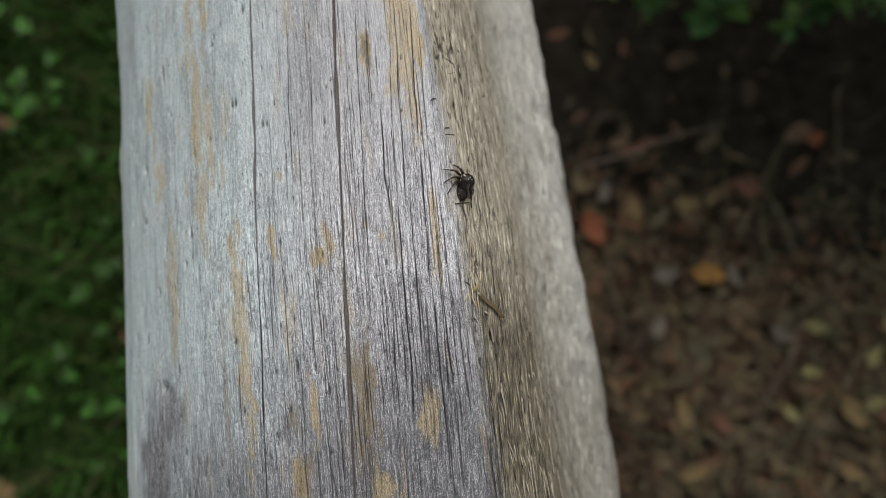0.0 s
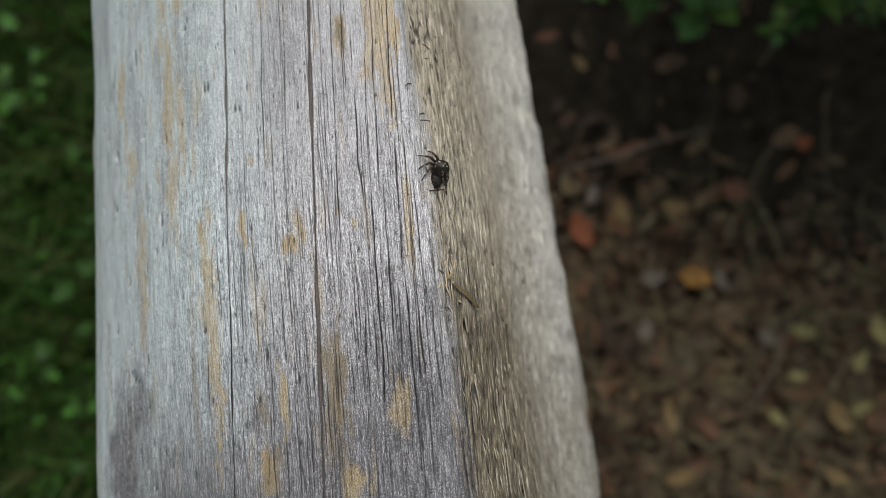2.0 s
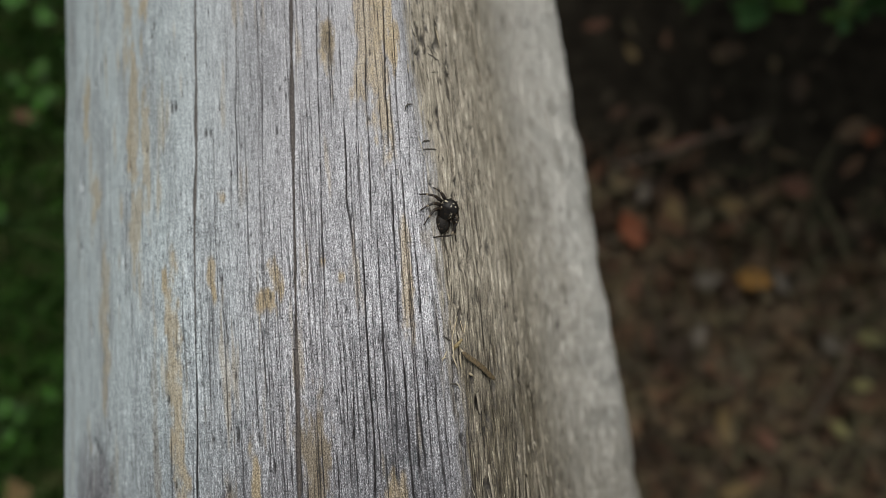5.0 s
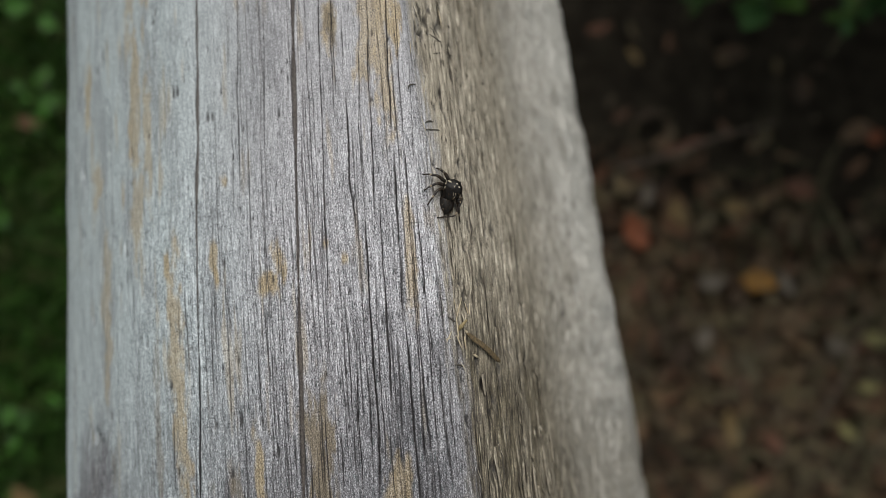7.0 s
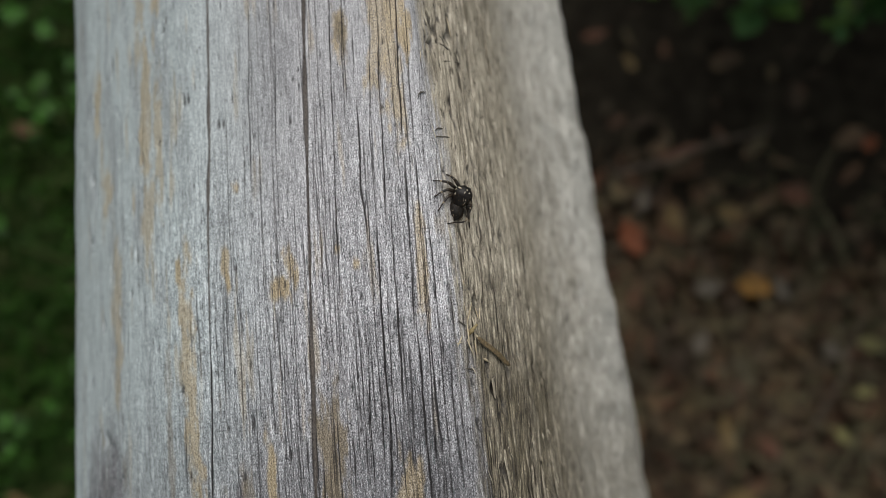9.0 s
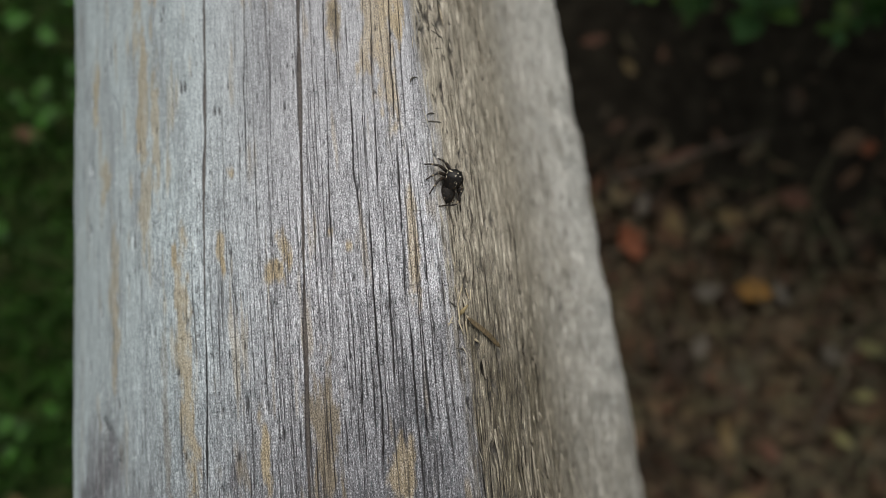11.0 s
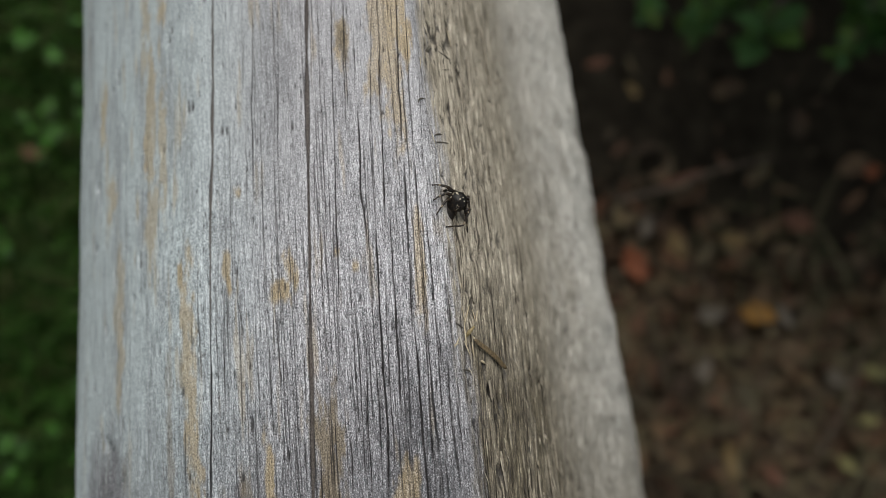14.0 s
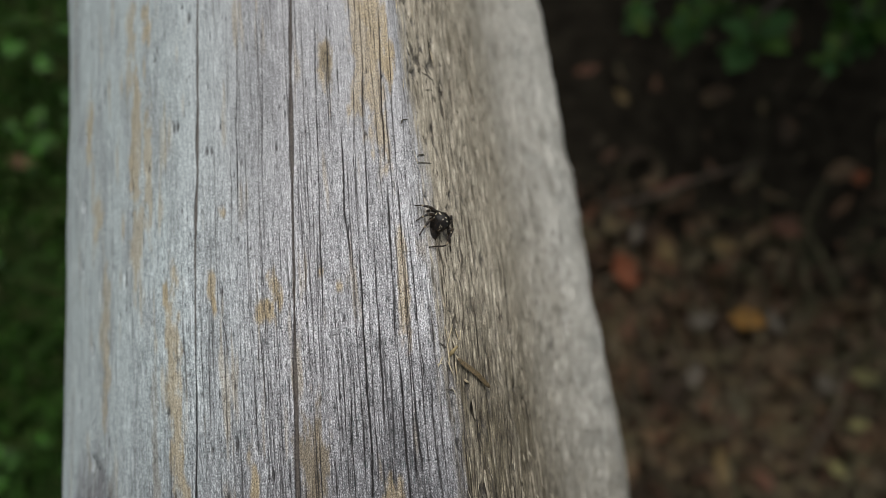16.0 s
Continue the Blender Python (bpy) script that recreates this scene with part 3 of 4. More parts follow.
    # cracks of the flank, short and dark
    for _ in range(1050):
        cx = 4.6 + rng.normal(0, 1.2) + 29 * rng.rand() ** 1.35
        cy, half = rng.uniform(-50, 150), rng.gamma(2.0, 1.5) + 1.1
        split(rng.uniform(0.15, 0.30), rng.uniform(0.4, 1.1), [(at_section(cx, cy + half), cy + half), (at_section(cx, cy), cy), (at_section(cx + 0.03 * half, cy - half), cy - half)], rng.uniform(0.45, 1.0))
    # dark crevices between the torn fibres under the ridge
    for _ in range(330):
        cx = 4.8 + rng.normal(0, 0.9) + 11 * rng.rand() ** 1.2
        cy, half = rng.uniform(-30, 34), rng.gamma(2.0, 0.8) + 0.7
        split(rng.uniform(0.17, 0.30), rng.uniform(0.4, 1.0), [(at_section(cx, cy + half), cy + half), (at_section(cx, cy), cy), (at_section(cx + 0.04 * half, cy - half), cy - half)], rng.uniform(0.75, 1.0))
    # pin holes and specks
    pits = MARKS + [(rng.uniform(-82, 0), rng.uniform(-45, 145), rng.uniform(0.12, 0.28), rng.uniform(0.25, 0.9)) for _ in range(420)]
    pits += [(rng.uniform(-84, -25), rng.uniform(-20, 125), rng.uniform(0.3, 0.5), rng.uniform(0.5, 1.4)) for _ in range(70)]
    pits += [(rng.uniform(4, 40), rng.uniform(-45, 145), rng.uniform(0.2, 0.7), rng.uniform(0.3, 1.2)) for _ in range(300)]
    pits += [(rng.uniform(4, 16), rng.uniform(55, 125), rng.uniform(0.25, 0.55), rng.uniform(0.4, 1.3)) for _ in range(60)]
    pits += [(at_section(px, py), py, w, l) for px, py, w, l in CHIP_SHADOWS]
    pits += [(at_section(rng.uniform(5, 17), py), py, rng.uniform(0.14, 0.26), rng.uniform(0.4, 1.2)) for py in rng.uniform(-14, 46, 60)]
    for px, py, w, l in pits:
        ps = across(px / 1000) * 1000
        r0, r1 = np.searchsorted(rows, (py - 4 * l) / 1000), np.searchsorted(rows, (py + 4 * l) / 1000)
        c0, c1 = np.searchsorted(cols, (ps - 4 * w) / 1000), np.searchsorted(cols, (ps + 4 * w) / 1000)
        d = np.exp(-((smm[r0:r1, c0:c1] - ps) / w) ** 2 - ((ymm[r0:r1, c0:c1] - py) / l) ** 2)
        h[r0:r1, c0:c1] -= 0.5 * d * w / 0.4
        shade_and_dirt[r0:r1, c0:c1] = np.maximum(shade_and_dirt[r0:r1, c0:c1], 0.85 * smooth(0.25, 0.8, d))
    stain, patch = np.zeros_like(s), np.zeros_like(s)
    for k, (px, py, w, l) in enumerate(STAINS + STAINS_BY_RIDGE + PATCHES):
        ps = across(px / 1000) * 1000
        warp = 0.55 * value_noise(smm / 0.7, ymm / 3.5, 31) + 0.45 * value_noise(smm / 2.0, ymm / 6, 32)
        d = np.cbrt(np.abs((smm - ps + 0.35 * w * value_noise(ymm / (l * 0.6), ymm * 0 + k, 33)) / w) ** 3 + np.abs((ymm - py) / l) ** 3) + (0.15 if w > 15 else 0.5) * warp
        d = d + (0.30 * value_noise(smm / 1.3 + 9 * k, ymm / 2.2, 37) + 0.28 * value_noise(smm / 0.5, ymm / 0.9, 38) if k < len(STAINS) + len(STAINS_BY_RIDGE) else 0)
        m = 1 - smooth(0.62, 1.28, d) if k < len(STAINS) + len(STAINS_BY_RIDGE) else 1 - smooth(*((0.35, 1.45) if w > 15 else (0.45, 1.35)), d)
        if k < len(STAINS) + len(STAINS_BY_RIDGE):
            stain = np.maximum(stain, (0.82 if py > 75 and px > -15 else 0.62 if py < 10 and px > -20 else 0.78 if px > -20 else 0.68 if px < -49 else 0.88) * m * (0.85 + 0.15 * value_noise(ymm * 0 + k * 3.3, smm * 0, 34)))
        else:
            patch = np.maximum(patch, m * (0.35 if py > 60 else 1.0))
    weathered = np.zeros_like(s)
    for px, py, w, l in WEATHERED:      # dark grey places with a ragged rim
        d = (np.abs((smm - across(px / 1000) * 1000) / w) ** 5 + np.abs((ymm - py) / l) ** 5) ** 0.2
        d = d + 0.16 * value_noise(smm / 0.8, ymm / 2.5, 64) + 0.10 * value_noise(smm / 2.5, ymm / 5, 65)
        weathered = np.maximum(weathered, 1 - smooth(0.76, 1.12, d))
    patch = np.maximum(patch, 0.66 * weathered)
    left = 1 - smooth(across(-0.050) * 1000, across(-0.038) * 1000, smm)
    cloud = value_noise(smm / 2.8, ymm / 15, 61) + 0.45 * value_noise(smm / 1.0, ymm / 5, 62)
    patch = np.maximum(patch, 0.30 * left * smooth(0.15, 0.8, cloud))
    mould = np.zeros_like(s)
    for k, (px, py, w, l, strength) in enumerate(MOULD):
        warp = 0.45 * value_noise(smm / 0.8 + 7 * k, ymm / 2.6, 51) + 0.35 * value_noise(smm / 0.35, ymm / 0.9, 52)
        d = np.sqrt(((smm - across(px / 1000) * 1000) / w) ** 4 + ((ymm - py) / l) ** 4) ** 0.5 + warp
        mould = np.maximum(mould, strength * (1 - smooth(0.6, 1.35, d)))
    faint = value_noise(smm / 1.6, ymm / 16, 35) + 0.5 * value_noise(smm / 0.6, ymm / 5, 36)
    stain = np.maximum(stain, (0.36 + 0.12 * left) * smooth(0.6 - 0.1 * left, 1.15, faint) * (1 - flank))
    stain = stain * (1 - 0.85 * weathered)
    worn = smooth(38, 88, ymm + 5 * value_noise(smm / 3, ymm / 9, 67))
    worn = np.maximum(worn, (0.55 + 0.45 * smooth(10, 50, ymm)) * (1 - smooth(across(-0.066) * 1000, across(-0.044) * 1000, smm)))
    # splits run straight down, fanning out a little
    px, pz = x + 0.004, -0.19 + 0 * z
    far = np.hypot(px, pz)
    x, z = x + drift(x, y) + nx * h / 1000 + px / far * deep / 1000, z + nz * h / 1000 + pz / far * deep / 1000
    # the outer edges bulge a little along the log
    x = x + 0.0013 * smooth(0.022, 0.045, x) * np.exp(-((y - 0.078) / 0.038) ** 2) + 0.0014 * (1 - smooth(-0.090, -0.068, x)) * smooth(0.075, 0.115, y)
    # far ends taper and wander a little
    x = x + 0.006 * np.sin(y * 3.1) * smooth(0.2, 0.9, np.abs(y))
    nr, nc = s.shape
    co = np.stack([x, y, z], -1).reshape(-1, 3)
    i = np.arange(nr - 1)[:, None] * nc
    j = np.arange(nc)[None, :]
    k = (j + 1) % nc
    quads = np.stack([i + j, i + k, i + nc + k, i + nc + j], -1).reshape(-1, 4)
    me = bpy.data.meshes.new("split_rail")
    me.vertices.add(len(co))
    me.vertices.foreach_set("co", co.ravel())
    nq = len(quads)
    loops = np.concatenate([quads.ravel(), np.arange(nc)[::-1], (nr - 1) * nc + np.arange(nc)])
    me.loops.add(len(loops))
    me.loops.foreach_set("vertex_index", loops.astype(np.int32))
    me.polygons.add(nq + 2)
    me.polygons.foreach_set("loop_start", np.concatenate([np.arange(nq) * 4, [nq * 4, nq * 4 + nc]]).astype(np.int32))
    me.update(calc_edges=True)
    me.validate()
    for name, values in (("flank", flank), ("bleached", bleached), ("stain", stain), ("mould", mould), ("patch", patch), ("shade_and_dirt", shade_and_dirt), ("groove", groove), ("soiled", soiled), ("worn", worn), ("ripe", smooth(across(-0.048) * 1000, across(-0.018) * 1000, smm))):
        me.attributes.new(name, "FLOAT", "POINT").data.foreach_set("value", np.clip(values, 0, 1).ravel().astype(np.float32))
    grain = np.stack([g, ymm, 0 * g], -1).astype(np.float32)
    me.attributes.new("grain", "FLOAT_VECTOR", "POINT").data.foreach_set("vector", grain.ravel())
    me.materials.append(WOOD)
    me.shade_smooth()
    return tagged(new("split_rail", me), "silver-grey weathered split log rail with long cracks and ochre stains", "rail")


rail = build_rail()


def fence_post(y, height):
    bm = bmesh.new()
    tube(bm, [(0, 0, -0.05), (0, 0, 0.02), (0, 0, height - 0.02), (0, 0, height)], [0.052, 0.052, 0.048, 0.044], 20)
    me = bpy.data.meshes.new("fence_post")
    bm.to_mesh(me)
    bm.free()
    me.materials.append(POST_WOOD)
    me.shade_smooth()
    ob = new("fence_post", me)
    ob.location = (-0.02, y, 0)
    return tagged(ob, "plain round grey wooden post carrying the rail", "post", "posts under the rail")


fence_post(-0.8, 0.556)
fence_post(1.0, 0.556)


# ---- ground: one sheet ----
def ground_height(x, y):
    near = math.exp(-(x * x + y * y) / 9)
    return near * (0.012 * noise.noise((x * 4, y * 4, 1)) + 0.006 * noise.noise((x * 14, y * 14, 2)))


def build_ground():
    a = np.concatenate([-np.geomspace(400, 1.3, 18), np.linspace(-1.2, 1.2, 97), np.geomspace(1.3, 400, 18)])
    n = len(a)
    verts = [(x, y, ground_height(x, y)) for y in a for x in a]
    faces = [(j * n + i, j * n + i + 1, j * n + n + i + 1, j * n + n + i) for j in range(n - 1) for i in range(n - 1)]
    return tagged(new("ground", mesh_from("ground", verts, faces, GROUND)), "dark soil with turf on one side and leaf litter on the other", "ground", kind="structure")


build_ground()

# ---- leaves, grass, shrub ----
def add_leaf(verts, faces, m, length, width, fold=0.3, curl=0.3, points=5, ragged=0.0):
    """A leaf along its own y, folded on the midrib and curled, its rim torn if ragged."""
    base = len(verts)
    for i in range(points + 1):
        t = i / points
        w = width * 0.5 * (math.sin(math.pi * min(1, t * 0.93 + 0.05)) ** 0.8)
        up = curl * length * (t - 0.5) ** 2 * 1.6
        for sgn in (-1, 0, 1):
            torn = 1 + ragged * noise.noise((i * 1.7, sgn * 3.1, length * 900))
            verts.append(m @ Vector((sgn * w * torn, length * t, up + abs(sgn) * w * fold)))
    for i in range(points):
        for k in (0, 1):
            a = base + i * 3 + k
            faces.append((a, a + 1, a + 4, a + 3))


LITTER = leaf_material("dead_leaves", (0.036, 0.025, 0.017), (0.078, 0.052, 0.033), (0.115, 0.074, 0.044), (0.046, 0.032, 0.022), (0.086, 0.068, 0.040),
                       (0.098, 0.076, 0.050), (0.060, 0.046, 0.029), (0.125, 0.060, 0.034), (0.074, 0.050, 0.034), (0.145, 0.104, 0.062), (0.092, 0.080, 0.049), (0.044, 0.030, 0.020), roughness=0.75, damp=0.8)
ORANGE = leaf_material("orange_leaf", (0.30, 0.150, 0.030), (0.26, 0.13, 0.03))
RUST = leaf_material("rust_red_leaf", (0.22, 0.068, 0.026), (0.18, 0.056, 0.024))
RED_BROWN = leaf_material("red_brown_leaf", (0.13, 0.058, 0.034), (0.11, 0.05, 0.03))
OCHRE_LEAF = leaf_material("ochre_leaf", (0.16, 0.105, 0.04), (0.14, 0.095, 0.04))
OLIVE_LEAF = leaf_material("olive_leaf", (0.20, 0.176, 0.074), (0.18, 0.162, 0.066))
DRY_GRASS = leaf_material("dry_grass", (0.065, 0.064, 0.030), (0.11, 0.098, 0.05), (0.045, 0.054, 0.022), (0.075, 0.062, 0.034), (0.15, 0.135, 0.075))
PALE = leaf_material("pale_grey_leaf", (0.135, 0.113, 0.088), (0.115, 0.097, 0.076))
GRASS = leaf_material("grass", (0.011, 0.038, 0.004), (0.020, 0.066, 0.007), (0.036, 0.105, 0.012), (0.017, 0.050, 0.006), (0.05, 0.058, 0.018), roughness=0.5)
WEED = leaf_material("clover_leaves", (0.012, 0.045, 0.005), (0.02, 0.065, 0.008), (0.012, 0.04, 0.005), (0.04, 0.13, 0.014), roughness=0.5)
SHRUB_LEAF = leaf_material("shrub_leaves", (0.024, 0.068, 0.014), (0.036, 0.096, 0.018), (0.10, 0.17, 0.03), (0.020, 0.06, 0.013), (0.048, 0.115, 0.036), roughness=0.32)
BARK = simple("shrub_bark", (0.03, 0.022, 0.016), (0.09, 0.07, 0.05), 200, 0.85, 0.001)
TWIG = simple("dry_twig", (0.04, 0.03, 0.022), (0.14, 0.10, 0.07), 200, 0.85)


def build_litter():
    rng = random.Random(11)
    verts, faces = [], []
    for k in range(30000):
        x, y = 0.30 + rng.gauss(0, 0.26 if k < 25000 else 0.9), 0.05 + rng.gauss(0, 0.26 if k < 25000 else 0.9)
        # litter left out towards the shrub; bare dark soil stands in for its shade
        if x < -0.03 + 0.05 * noise.noise((y * 6, 3, 0)) or rng.random() < 0.985 * smooth(0.07, 0.34, y + 0.5 * max(0.0, x - 0.16)) * (1 - smooth(1.0, 1.4, y)):
            continue
        if rng.random() < 0.42:        # shreds, stalks and rolled strips
            length = rng.uniform(0.006, 0.034)
            width = rng.uniform(0.0012, 0.0042)
        else:
            length = rng.choice((0.006, 0.009, 0.012, 0.016, 0.022, 0.030)) * rng.uniform(0.8, 1.25)
            width = length * rng.uniform(0.3, 0.65)
        m = pose(x, y, ground_height(x, y) + rng.uniform(0.0, 0.018), rng.gauss(0, 22), rng.gauss(0, 26), rng.uniform(0, 360))
        add_leaf(verts, faces, m, length, width, rng.uniform(-0.4, 0.7), rng.uniform(-0.5, 0.9), 4)
    return tagged(new("leaf_litter", mesh_from("leaf_litter", verts, faces, LITTER)), "deep litter of dead brown leaves on dark soil", "leaf litter", kind="stuff")


def build_dry_grass():
    """Olive and straw-coloured blades strewn over the leaves."""
    rng = random.Random(31)
    verts, faces = [], []
    for k in range(480):
        x, y = 0.42 + rng.gauss(0, 0.14), 0.0 + rng.gauss(0, 0.14)
        if x < 0.06 or rng.random() < 0.8 * smooth(0.12, 0.30, y):
            continue
        long, way = rng.uniform(0.025, 0.09), rng.uniform(0, math.tau)
        bend, wide, z0 = rng.uniform(-0.8, 0.8), rng.uniform(0.0005, 0.0011), ground_height(x, y) + rng.uniform(0.012, 0.034)
        base = len(verts)
        for t in (-0.5, -0.17, 0.17, 0.5):
            a = way + bend * t
            c = Vector((x + math.cos(a) * long * t, y + math.sin(a) * long * t, z0 + 0.010 * math.sin(3 * t + k)))
            n = Vector((-math.sin(a), math.cos(a), 0)) * wide * (1.1 - abs(t) * 1.6)
            verts += [c + n, c - n]
        faces += [(base + i, base + i + 1, base + i + 3, base + i + 2) for i in (0, 2, 4)]
    return tagged(new("dry_grass", mesh_from("dry_grass", verts, faces, DRY_GRASS)), "strewn blades of dry olive and straw-coloured grass", "dry grass", kind="stuff")


def fallen_leaf(x, y, turn, length, width, material, label):
    verts, faces = [], []
    add_leaf(verts, faces, pose(0, -length / 2, 0), length, width, 0.25, 0.45, 8, 0.6)
    ob = new("fallen_leaf", mesh_from("fallen_leaf", verts, faces, material))
    ob.matrix_basis = pose(x, y, ground_height(x, y) + 0.025, 4, -5, turn)
    return tagged(ob, label, "leaf", "bright leaves on the litter")


def twig(points, radius, label):
    bm = bmesh.new()
    tube(bm, points, [radius * (1 - 0.5 * i / (len(points) - 1)) for i in range(len(points))], 7)
    me = bpy.data.meshes.new("twig")
    bm.to_mesh(me)
    bm.free()
    me.materials.append(TWIG)
    me.shade_smooth()
    return tagged(new("twig", me), label, "twig", "twigs on the litter")


def build_grass():
    rng = random.Random(5)
    verts, faces = [], []
    for k in range(20000):
        near = k < 12000
        x = -0.32 + rng.gauss(0, 0.20 if near else 0.9)
        y = 0.24 + rng.gauss(0, 0.28 if near else 0.9)
        if x > -0.07:
            continue
        if noise.noise((x * 9, y * 9, 4)) < -0.28 * rng.random() - 0.05 and rng.random() < 0.7:
            continue
        tall = rng.uniform(0.018, 0.05)
        lean, way, wide = rng.uniform(0.1, 0.9), rng.uniform(0, math.tau), rng.uniform(0.0012, 0.0028)
        dx, dy = math.cos(way), math.sin(way)
        z0 = ground_height(x, y) - 0.003
        base = len(verts)
        for t in (0, 0.5, 1):
            c = Vector((x + dx * tall * lean * t * t, y + dy * tall * lean * t * t, z0 + tall * t * (1 - 0.35 * lean * t)))
            w = wide * (1 - 0.85 * t)
            verts += [c + Vector((-dy, dx, 0)) * w, c - Vector((-dy, dx, 0)) * w]
        faces += [(base, base + 1, base + 3, base + 2), (base + 2, base + 3, base + 5, base + 4)]
    return tagged(new("grass", mesh_from("grass", verts, faces, GRASS)), "short dark green grass", "grass", kind="stuff")


def build_weeds():
    rng = random.Random(8)
    verts, faces = [], []
    for k in range(420):
        x, y = rng.uniform(-0.75, -0.12), rng.uniform(-0.3, 0.8)
        if noise.noise((x * 6, y * 6, 9)) < -0.1:
            continue
        z = ground_height(x, y) + rng.uniform(0.02, 0.05)
        r = rng.uniform(0.004, 0.012)
        turn = rng.uniform(0, 360)
        for i in range(3):
            add_leaf(verts, faces, pose(x, y, z, rng.gauss(0, 15), rng.gauss(0, 15), turn + 120 * i), r, r * 0.9, 0.15, 0.1, 3)
    for x, y, r in ((-0.372, 0.338, 0.013), (-0.40, 0.44, 0.013), (-0.37, 0.42, 0.011), (-0.30, 0.17, 0.010), (-0.41, 0.05, 0.011)):
        for i in range(5):
            add_leaf(verts, faces, pose(x, y, 0.045, rng.gauss(0, 14), rng.gauss(0, 14), 72 * i + 20), r, r * 0.75, 0.12, -0.1, 4)
    return tagged(new("clover", mesh_from("clover", verts, faces, WEED)), "small bright green clover leaves among the grass", "clover", kind="stuff")


def build_shrub(x0, y0, seed, tips):
    """A leafy shrub: stems from one root, twigs and leaf rosettes at their ends."""
    rng = random.Random(seed)
    root = new("shrub")
    root.location = (x0, y0, 0)
    verts, faces = [], []
    ends = list(tips)
    for _ in range(210):
        a, r = rng.uniform(0, math.tau), 0.45 * math.sqrt(rng.random())
        z = rng.uniform(0.20, 0.80)
        ends.append((x0 + r * math.cos(a), max(y0 + r * 0.85 * math.sin(a), 0.56 - 0.42 * z), z))
    for i, e in enumerate(ends):
        bm = bmesh.new()
        e = Vector(e) - root.location
        p = Vector((rng.uniform(-0.03, 0.03), rng.uniform(-0.03, 0.03), -0.01))
        bend = Vector((e.x * 0.35, e.y * 0.35, e.z * 0.75 + 0.06))
        points = [p.lerp(bend, t).lerp(bend.lerp(e, t), t) for t in (0, 0.25, 0.5, 0.75, 1)]
        tube(bm, points, [0.0055, 0.0045, 0.0035, 0.0025, 0.0014], 6)
        part("stem", bm, BARK, root)
        count = 1 if i < len(tips) else 4
        for c in range(count):
            at = e if c == 0 else e + Vector((rng.gauss(0, 0.05), rng.gauss(0, 0.05), rng.gauss(0, 0.05)))
            tilt, swing, leaves = rng.gauss(0, 18), rng.gauss(0, 18), rng.randint(9, 13) if i < len(tips) else rng.randint(6, 9)
            start = rng.uniform(0, 360)
            for k in range(leaves):
                size = rng.uniform(0.010, 0.017) if i < len(tips) else rng.uniform(0.022, 0.038)
                m = Matrix.Translation(at) @ pose(0, 0, -0.004 * k, tilt, swing, 0) @ pose(0, 0, 0, 0, 0, start + k * 137.5) @ pose(0, 0.002, 0, rng.uniform(-5, 40), 0, 0)
                add_leaf(verts, faces, m, size, size * 0.62, 0.22, -0.25, 5)
    ob = new("foliage", mesh_from("foliage", verts, faces, SHRUB_LEAF))
    ob.parent = root
    tagged(ob, "small glossy green leaves in rosettes")
    return tagged(root, "low leafy shrub with small bright green leaves", "shrub")


build_litter()
fallen_leaf(0.275, 0.117, 75, 0.033, 0.019, ORANGE, "fallen orange-yellow leaf lying on the litter")
fallen_leaf(0.171, 0.173, 20, 0.036, 0.021, RUST, "fallen rust-red leaf lying on the litter")
fallen_leaf(0.398, 0.24, 110, 0.018, 0.013, RUST, "small fallen orange-red leaf on the litter")
fallen_leaf(0.336, 0.053, 60, 0.024, 0.015, PALE, "bleached pale leaf on the litter")
fallen_leaf(0.219, 0.069, 150, 0.024, 0.014, PALE, "bleached pale leaf on the litter")
fallen_leaf(0.233, 0.120, 95, 0.026, 0.015, PALE, "bleached pale leaf on the litter")
fallen_leaf(0.211, 0.188, 15, 0.026, 0.014, OCHRE_LEAF, "dull ochre leaf on the litter")
fallen_leaf(0.185, 0.207, -20, 0.022, 0.012, PALE, "bleached pale leaf on the litter")
fallen_leaf(0.261, 0.187, 80, 0.026, 0.015, OCHRE_LEAF, "dull ochre leaf on the litter")
fallen_leaf(0.371, 0.056, 75, 0.026, 0.012, OLIVE_LEAF, "dull olive-yellow leaf on the litter")
fallen_leaf(0.444, 0.050, 20, 0.030, 0.016, OLIVE_LEAF, "dull olive-yellow leaf on the litter")
fallen_leaf(0.413, -0.022, 110, 0.024, 0.012, OLIVE_LEAF, "dull olive-yellow leaf on the litter")
fallen_leaf(0.420, 0.022, 140, 0.024, 0.013, OLIVE_LEAF, "dull olive-yellow leaf on the litter")
fallen_leaf(0.358, 0.014, 85, 0.020, 0.010, OLIVE_LEAF, "dull olive-yellow leaf on the litter")
fallen_leaf(0.333, -0.022, 45, 0.020, 0.011, OLIVE_LEAF, "dull olive-yellow leaf on the litter")
fallen_leaf(0.381, -0.081, 60, 0.026, 0.014, OCHRE_LEAF, "dull ochre leaf on the litter")
fallen_leaf(0.222, 0.247, -75, 0.042, 0.012, RED_BROWN, "narrow red-brown leaf on the litter")
fallen_leaf(0.231, -0.011, 5, 0.034, 0.012, OCHRE_LEAF, "narrow ochre leaf on the litter")
fallen_leaf(0.267, -0.026, 40, 0.022, 0.015, RED_BROWN, "small red-brown leaf on the litter")
fallen_leaf(0.232, -0.069, 100, 0.030, 0.015, OCHRE_LEAF, "dull ochre leaf on the litter")
fallen_leaf(0.392, -0.026, 30, 0.034, 0.020, OCHRE_LEAF, "dull ochre leaf on the litter")
fallen_leaf(0.324, 0.199, 65, 0.030, 0.018, RED_BROWN, "red-brown leaf on the litter")
